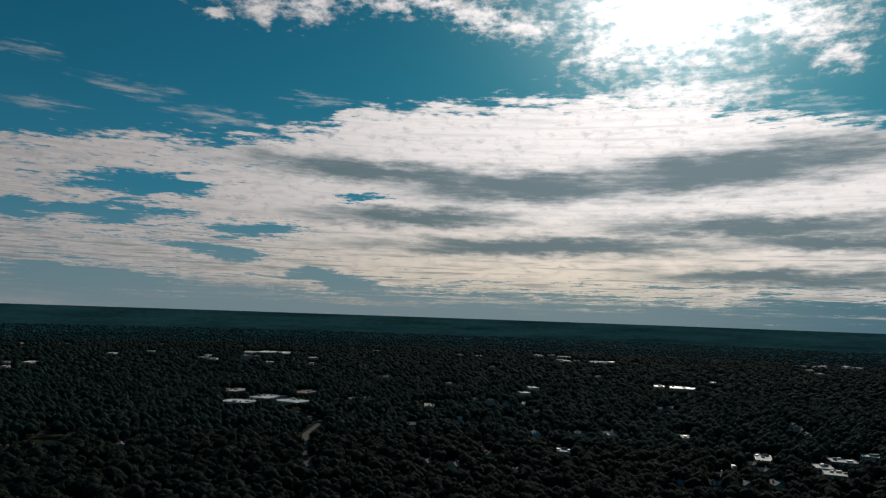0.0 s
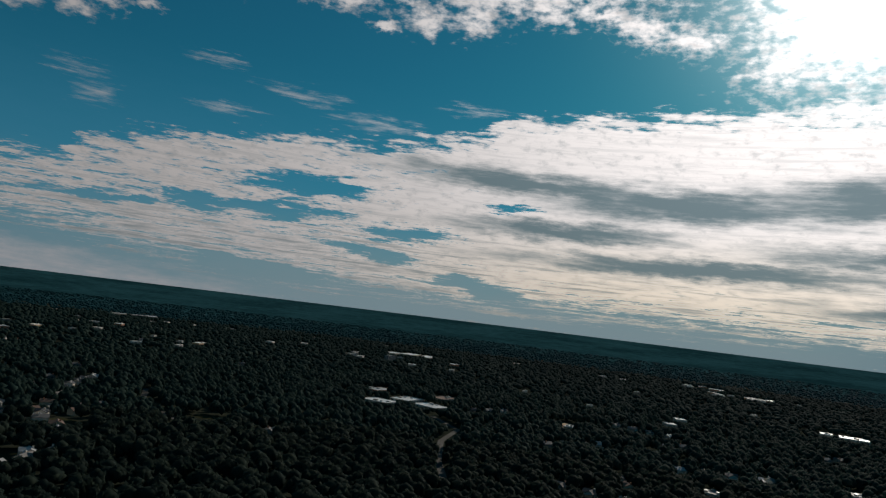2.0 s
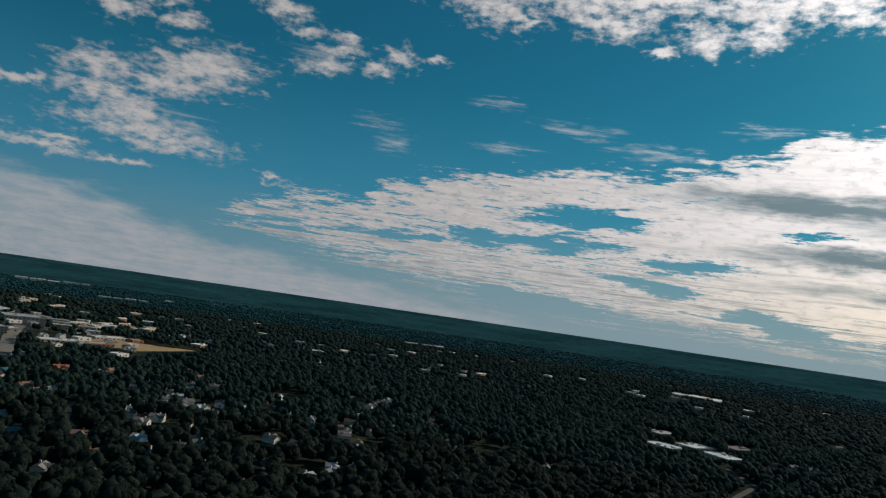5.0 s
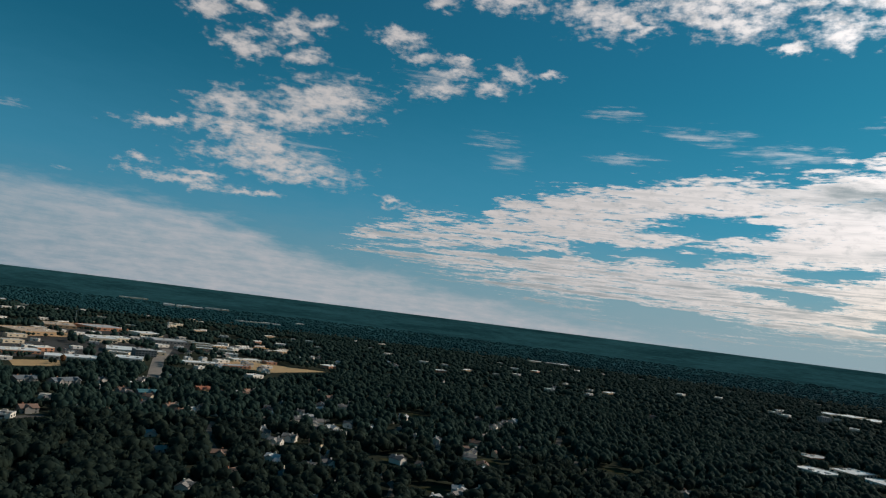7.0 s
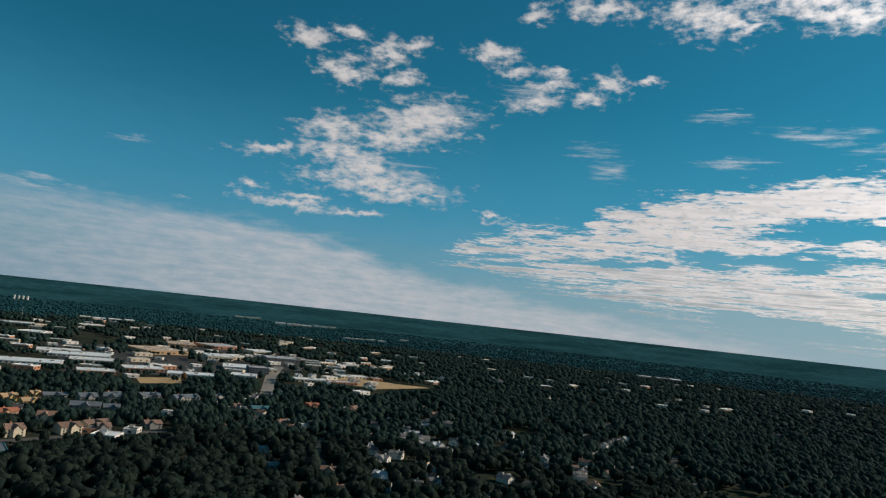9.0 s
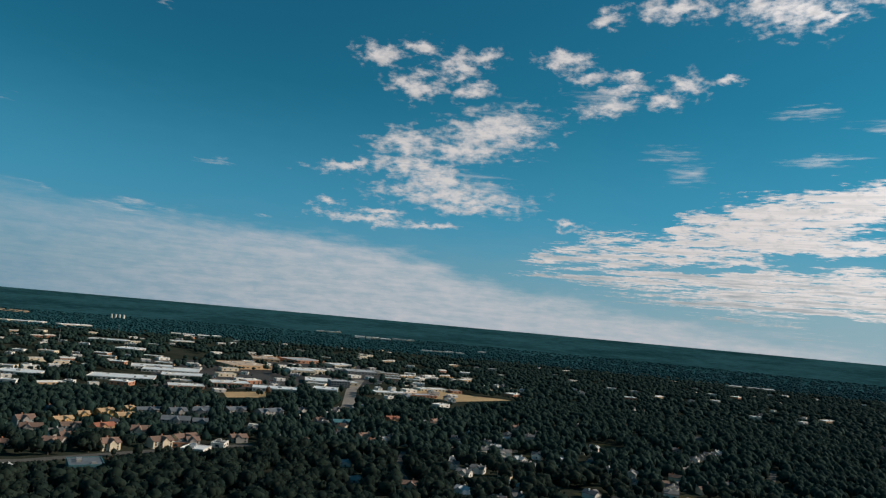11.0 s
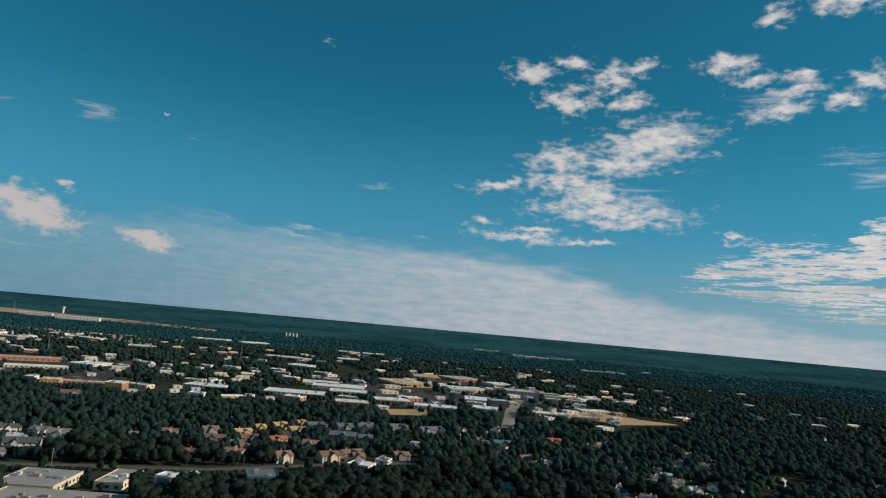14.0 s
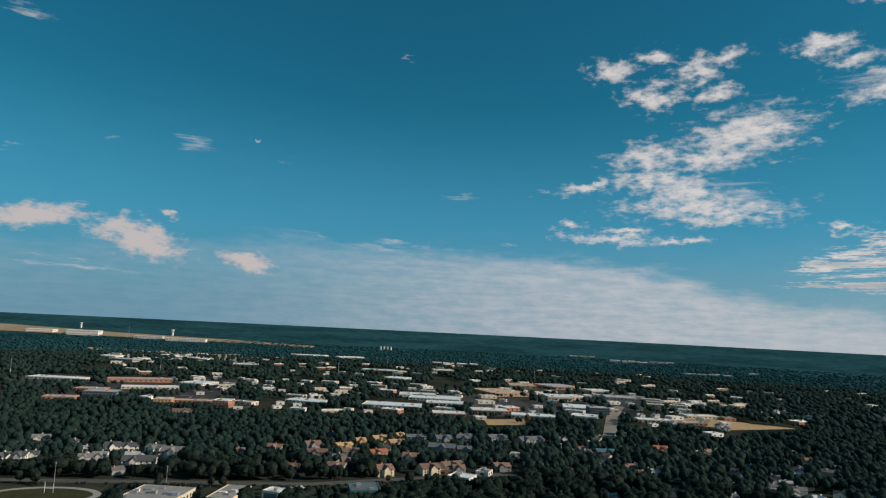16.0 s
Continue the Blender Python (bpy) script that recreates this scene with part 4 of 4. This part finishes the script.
def settle(az0, az1, r0, r1, count, weights, seen=0.12):
    """Houses scattered along short streets in one sector."""
    made = 0
    while made < count:
        a, r = radians(rng.uniform(az0, az1)), math.sqrt(rng.uniform(r0 * r0, r1 * r1))
        street = rng.uniform(0, 180)
        for k in range(rng.randint(2, 5)):
            q = radians(street)
            x, y = -math.sin(a) * r + math.cos(q) * 24 * k, math.cos(a) * r + math.sin(q) * 24 * k
            if any((x - o[0]) ** 2 + (y - o[1]) ** 2 < (o[2] + 8) ** 2 for o in OPEN):
                continue
            src = rng.choices(models, weights)[0]
            copy_thing(src, pose(x, y, -0.1, 0, 0, street + rng.choice((0, 90, 180, 270)) + rng.uniform(-8, 8)))
            OPEN.append((x, y, 4.8))
            if rng.random() < seen:
                BUILT.append((x, y, 4.5, 5.0))
            made += 1


settle(38, 68, 420, 900, 150, (7, 3, 2, 1))
settle(30, 66, 900, 1500, 80, (6, 3, 1, 1))
settle(-30, 32, 480, 1000, 52, (3, 2, 1, 3), 0.5)
settle(84, 104, 560, 860, 16, (4, 2, 2, 2))
settle(60, 86, 590, 860, 16, (1, 1, 3, 3))
for i, m in enumerate(models):
    a = radians(50 + i * 4)
    m.matrix_world = pose(-math.sin(a) * 560, math.cos(a) * 560, -0.1, 0, 0, 30 * i)
    OPEN.append((m.location.x, m.location.y, 9))
    BUILT.append((m.location.x, m.location.y, 6, 5.0))

# small shops, sheds and depots of the shopping and works districts
SHOPS = [("shop_building", 22, 16, 4.5, "white", "roof_white", "small white shop with a flat pale roof"), ("shop_building", 30, 18, 5, "cream", "roof_grey", "cream shop block with a grey flat roof"),
         ("shed", 16, 10, 4, "metal", "roof_white", "pale metal shed in a works yard"), ("shop_building", 26, 20, 5.5, "brick", "roof_white", "small brick shop with a white roof"),
         ("shed", 12, 9, 3.6, "white", "roof_grey", "little white shed by the car parks"), ("shop_building", 36, 14, 4.5, "tan", "roof_white", "long tan row of shops with a white roof")]
shops = []
for i, (name, w, d, h, wall, roof, label) in enumerate(SHOPS):
    shops.append(flat_block(name, -1500, 60 + 45 * i, w, d, h, 60, wall, roof, label, 1, 8, 3, 1, "shop" if "shop" in name else "shed"))


def trade(az0, az1, r0, r1, count, weights, open_front=0.8):
    made, tries = 0, 0
    while made < count and tries < count * 8:
        tries += 1
        a, r = radians(rng.uniform(az0, az1)), math.sqrt(rng.uniform(r0 * r0, r1 * r1))
        x, y = -41 - math.sin(a) * r, 41 + math.cos(a) * r
        if any((x - o[0]) ** 2 + (y - o[1]) ** 2 < (o[2] + 13) ** 2 for o in OPEN):
            continue
        copy_thing(rng.choices(shops, weights)[0], pose(x, y, float(height(x, y)) - 0.1, 0, 0, 100 + rng.choice((0, 0, -40)) + rng.uniform(-8, 8)))
        OPEN.append((x, y, 14))
        if rng.random() < open_front:
            BUILT.append((x, y, 11, 4.0))
        made += 1


def cluster(x, y, w, d, turn, count):
    """A loose huddle of small pale buildings."""
    q = radians(turn)
    for _ in range(count):
        u, v = rng.uniform(-0.5, 0.5) * w, rng.uniform(-0.5, 0.5) * d
        px, py = x + math.cos(q) * u - math.sin(q) * v, y + math.sin(q) * u + math.cos(q) * v
        copy_thing(rng.choices(shops, (4, 1, 4, 1, 4, 1))[0], pose(px, py, float(height(px, py)) - 0.1, 0, 0, turn + rng.choice((0, 90)) + rng.uniform(-8, 8)))
        OPEN.append((px, py, 14))
        BUILT.append((px, py, 9, 3.5))


cluster(342, 2141, 126, 70, -7, 11)
cluster(428, 1933, 210, 70, -2, 19)
cluster(1133, 2061, 188, 70, 3, 17)
trade(56, 100, 960, 1500, 80, (4, 2, 3, 1, 4, 2))
trade(56, 104, 1500, 2400, 72, (5, 2, 3, 1, 3, 2))
trade(28, 58, 1250, 2300, 34, (5, 1, 2, 1, 5, 1))
trade(-30, 28, 1000, 2200, 26, (5, 1, 2, 1, 5, 1))

# cars and vans on the lots
def car(mat, long):
    c = stand("car", 0, 0, 0, "parked car on the asphalt lot", "car", "parked cars")
    part("body", boxes((-long / 2, long / 2, -0.9, 0.9, 0.35, 0.95)), mat, c)
    part("cabin", boxes((-long * 0.25, long * 0.3, -0.8, 0.8, 0.95, 1.5)), "glass", c)
    return c


kinds = [car("white", 4.6), car("metal", 4.4), car("slate", 4.5), car("brick", 4.3)]
spots = []
for row in range(38):
    cx, cy = rng.choice(((-1131, 371), (-1221, 371), (-1291, 601), (-1201, 521), (-931, 491), (-1141, -139), (-1221, -79), (-1361, 341)))
    cx, cy, q = cx + rng.uniform(-60, 60), cy + rng.uniform(-50, 50), radians(rng.choice((79, -11)))
    for k in range(8):
        x, y = cx + math.cos(q) * 3.2 * k, cy + math.sin(q) * 3.2 * k
        if rng.random() < 0.7 and not any((x - o[0]) ** 2 + (y - o[1]) ** 2 < (o[2] + 1) ** 2 for o in OPEN):
            spots.append((x, y, math.degrees(q) + 90))
for i, (x, y, q) in enumerate(spots):
    src = rng.choice(kinds)
    if i < 4:
        kinds[i].matrix_world = pose(x, y, 0.08, 0, 0, q)
    else:
        copy_thing(src, pose(x, y, 0.08, 0, 0, q))



# ---------------------------------------------------------------- woods
NP = np.random.RandomState(5)


def inside(px, py, poly):
    hit = np.zeros(len(px), bool)
    for (x0, y0), (x1, y1) in zip(poly, poly[1:] + poly[:1]):
        cross = ((y0 > py) != (y1 > py)) & (px < (x1 - x0) * (py - y0) / (y1 - y0 + 1e-9) + x0)
        hit ^= cross
    return hit


def lump(px, py, size, seed):
    return np.array([noise.noise((x / size, y / size, seed)) for x, y in zip(px, py)])


def scatter(az0, az1, r0, r1, gap):
    area = 0.5 * radians(az1 - az0) * (r1 * r1 - r0 * r0)
    n = int(area / gap ** 2)
    r, a = np.sqrt(NP.uniform(r0 * r0, r1 * r1, n)), np.radians(NP.uniform(az0, az1, n))
    return -np.sin(a) * r, np.cos(a) * r


def clear(x, y, h, pad=3.0):
    """Drops what would stand on lots, roads and houses; keeps trees low in front of house fronts."""
    keep = np.ones(len(x), bool)
    for poly in FLATS:
        keep &= ~(inside(x, y, poly) & (NP.uniform(0, 1, len(x)) > 0.55 * (len(poly) >= 4 and poly[0][0] < -1020)))
    for ox, oy, r in OPEN:
        keep &= (x - ox) ** 2 + (y - oy) ** 2 > (r + pad - 2) ** 2
    for bx, by, w, bh in BUILT:
        d = math.hypot(bx, by)
        ux, uy = bx / d, by / d
        s = d - (x * ux + y * uy)
        side = np.abs(-x * uy + y * ux)
        front = (s > 0) & (s < 130) & (side < w + 2)
        limit = s * EYE / d + 0.35 * bh
        h = np.where(front, np.minimum(h, np.maximum(limit, 0)), h)
    keep &= h > 2.4
    return x[keep], y[keep], h[keep]


def crown(kind, rnd):
    """One crown of unit height and width: lumpy clumps with loose sprays of leaves round them."""
    vs, fs = [], []
    clumps, fine, sprays = {"near": (4, 1, 36), "mid": (2, 1, 14), "far": (1, 1, 0)}[kind]
    bm = bmesh.new()
    bmesh.ops.create_icosphere(bm, subdivisions=fine, radius=1.0)
    base = [v.co.copy() for v in bm.verts]
    tri = [[v.index for v in f.verts] for f in bm.faces]
    bm.free()
    shape = []
    for i in range(clumps):
        a = rnd.uniform(0, math.tau)
        k = 0.0 if i == 0 else rnd.uniform(0.14, 0.24)
        c = Vector((math.cos(a) * k, math.sin(a) * k, 0.60 if i == 0 else rnd.uniform(0.40, 0.70)))
        s = Vector((0.36, 0.36, 0.36)) * (1.0 if i == 0 else rnd.uniform(0.6, 0.8))
        shape.append((c, s))
        o = len(vs)
        shift = Vector((rnd.uniform(0, 50), rnd.uniform(0, 50), i * 7))
        for v in base:
            q = 1 + 0.42 * noise.noise(v * 2.3 + shift) + rnd.uniform(-0.13, 0.13)
            vs.append((c.x + v.x * s.x * q, c.y + v.y * s.y * q, c.z + v.z * s.z * q))
        fs += [[o + j for j in f] for f in tri]
    for i in range(sprays):
        c, s = shape[i % clumps]
        n = Vector((rnd.gauss(0, 1), rnd.gauss(0, 1), rnd.gauss(0.5, 0.8))).normalized()
        side = n.orthogonal().normalized()
        side.rotate(Matrix.Rotation(rnd.uniform(0, math.tau), 3, n))
        lean = (n.cross(side) + n * rnd.uniform(-0.5, 0.9)).normalized()
        p = Vector((c.x + n.x * s.x, c.y + n.y * s.y, c.z + n.z * s.z)) * 1.0
        g = rnd.uniform(0.07, 0.15)
        o = len(vs)
        vs += [tuple(p - side * g * 0.8), tuple(p + side * g * 0.8), tuple(p + lean * g * 1.3)]
        fs.append([o, o + 1, o + 2])
    return np.array(vs), np.array(fs)


def woods(name, label, kind, x, y, h, mat, squat=0.85):
    rnd = random.Random(len(x))
    models = [crown(kind, rnd) for _ in range(7)]
    pick = NP.randint(0, 7, len(x))
    verts, faces, base = [], [], 0
    for k, (mv, mf) in enumerate(models):
        sel = np.where(pick == k)[0]
        if not len(sel):
            continue
        a = NP.uniform(0, math.tau, len(sel))
        wide = h[sel] * squat * NP.uniform(0.7, 1.2, len(sel))
        ca, sa = np.cos(a)[:, None], np.sin(a)[:, None]
        vx = (mv[None, :, 0] * ca - mv[None, :, 1] * sa) * wide[:, None] + x[sel][:, None]
        vy = (mv[None, :, 0] * sa + mv[None, :, 1] * ca) * wide[:, None] + y[sel][:, None]
        vz = mv[None, :, 2] * h[sel][:, None] + height(x[sel], y[sel])[:, None]
        verts.append(np.stack([vx, vy, vz], 2).reshape(-1, 3))
        faces.append((mf[None] + (np.arange(len(sel)) * len(mv))[:, None, None]).reshape(-1, 3) + base)
        base += len(sel) * len(mv)
    verts, faces = np.concatenate(verts), np.concatenate(faces)
    me = bpy.data.meshes.new(name)
    me.vertices.add(len(verts))
    me.vertices.foreach_set("co", verts.ravel())
    me.loops.add(faces.size)
    me.loops.foreach_set("vertex_index", faces.ravel())
    me.polygons.add(len(faces))
    me.polygons.foreach_set("loop_start", np.arange(0, faces.size, 3))
    me.polygons.foreach_set("loop_total", np.full(len(faces), 3))
    me.polygons.foreach_set("use_smooth", np.ones(len(faces), bool))
    me.materials.append(M[mat])
    me.update()
    return tagged(new(name, me), label, "trees", kind="stuff")


def heights(x, y, lo, hi):
    return lo + (hi - lo) * NP.uniform(0, 1, len(x)) ** 0.8


for az0, az1, r0, r1, gap, lo, hi, kind, mat, squat, name, label in (
        (-40, 116, 390, 660, 7.4, 8, 15.5, "near", "leaf", 0.9, "near_woods", "dense dark broadleaf and pine woods between the houses"),
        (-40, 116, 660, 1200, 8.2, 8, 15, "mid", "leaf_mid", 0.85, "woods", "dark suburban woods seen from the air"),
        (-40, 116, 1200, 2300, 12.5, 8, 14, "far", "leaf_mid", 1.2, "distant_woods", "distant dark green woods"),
        (-40, 116, 2300, 2900, 17, 6, 10, "far", "leaf_far_hazed", 1.5, "farthest_woods", "woods near the horizon, leaves tinted teal for haze"),
        (-40, 116, 2900, 3400, 20, 2.5, 5, "far", "leaf_far_hazed", 4.5, "horizon_woods", "woods along the horizon, blue-green haze in their colour")):
    x, y = scatter(az0, az1, r0, r1, gap)
    x, y, h = clear(x, y, heights(x, y, lo, hi))
    # the shopping and works districts have open ground between clumps
    az, r = np.degrees(np.arctan2(-x, y)), np.hypot(x, y)
    town = (az > 55) & (az < 104) & (r > 980) & (r < 2350)
    keep = ~town | (lump(x, y, 70.0, 3.3) > -0.12)
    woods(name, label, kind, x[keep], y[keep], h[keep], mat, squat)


# single trees along the road and the lots
def tree(seed, mat, label):
    rnd = random.Random(seed)
    t = new("tree")
    tagged(t, label, "tree", "trees by the road")
    bm = bmesh.new()
    tube(bm, 0, 0, 0, 6.5, 0.35, 0.16, 7)
    for i in range(4):
        a = rnd.uniform(0, math.tau)
        q = len(bm.verts)
        tube(bm, 0, 0, 0, 3.4, 0.14, 0.05, 5)
        bm.verts.ensure_lookup_table()
        bmesh.ops.transform(bm, matrix=pose(0, 0, rnd.uniform(3.2, 5.5), rnd.uniform(35, 55), 0, math.degrees(a)), verts=bm.verts[q:])
    part("trunk", bm, "bark", t)
    v, f = crown("near", rnd)
    v2, f2 = crown("near", rnd)
    bm = bmesh.new()
    for vv, ff, s in ((v, f, (8.5, 8.5, 11)), (v2, f2, (7.5, 7.5, 10))):
        q = [bm.verts.new((p[0] * s[0], p[1] * s[1], p[2] * s[2])) for p in vv]
        for k in ff:
            bm.faces.new([q[j] for j in k])
    for fc in bm.faces:
        fc.smooth = True
    part("crown", bm, mat, t)
    return t


stems = [tree(i, m, lab) for i, (m, lab) in enumerate((("leaf", "round dark green tree beside the road"), ("leaf", "tall leafy tree beside a lot"), ("leaf_rust", "rust-coloured autumn tree by the houses")))]
sites = []
for k in range(130):
    q = rng.random()
    if q < 0.45:
        x, y = rng.uniform(-625, -586), rng.uniform(-170, 170)
    elif q < 0.75:
        x, y = rng.uniform(-1050, -940), rng.uniform(210, 520)
    else:
        x, y = rng.uniform(-840, -660), rng.uniform(-20, 300)
    if not any((x - o[0]) ** 2 + (y - o[1]) ** 2 < (o[2] + 1) ** 2 for o in OPEN):
        sites.append((x, y))
for k, (x, y) in enumerate(sites):
    m = pose(x, y, -0.1, 0, 0, rng.uniform(0, 360)) @ Matrix.Scale(rng.uniform(0.55, 1.05), 4)
    if k < 3:
        stems[k].matrix_world = m
    else:
        s = rng.choices(stems, (5, 4, 1))[0]
        c = copy_thing(s, m)
        c.scale = m.to_scale()
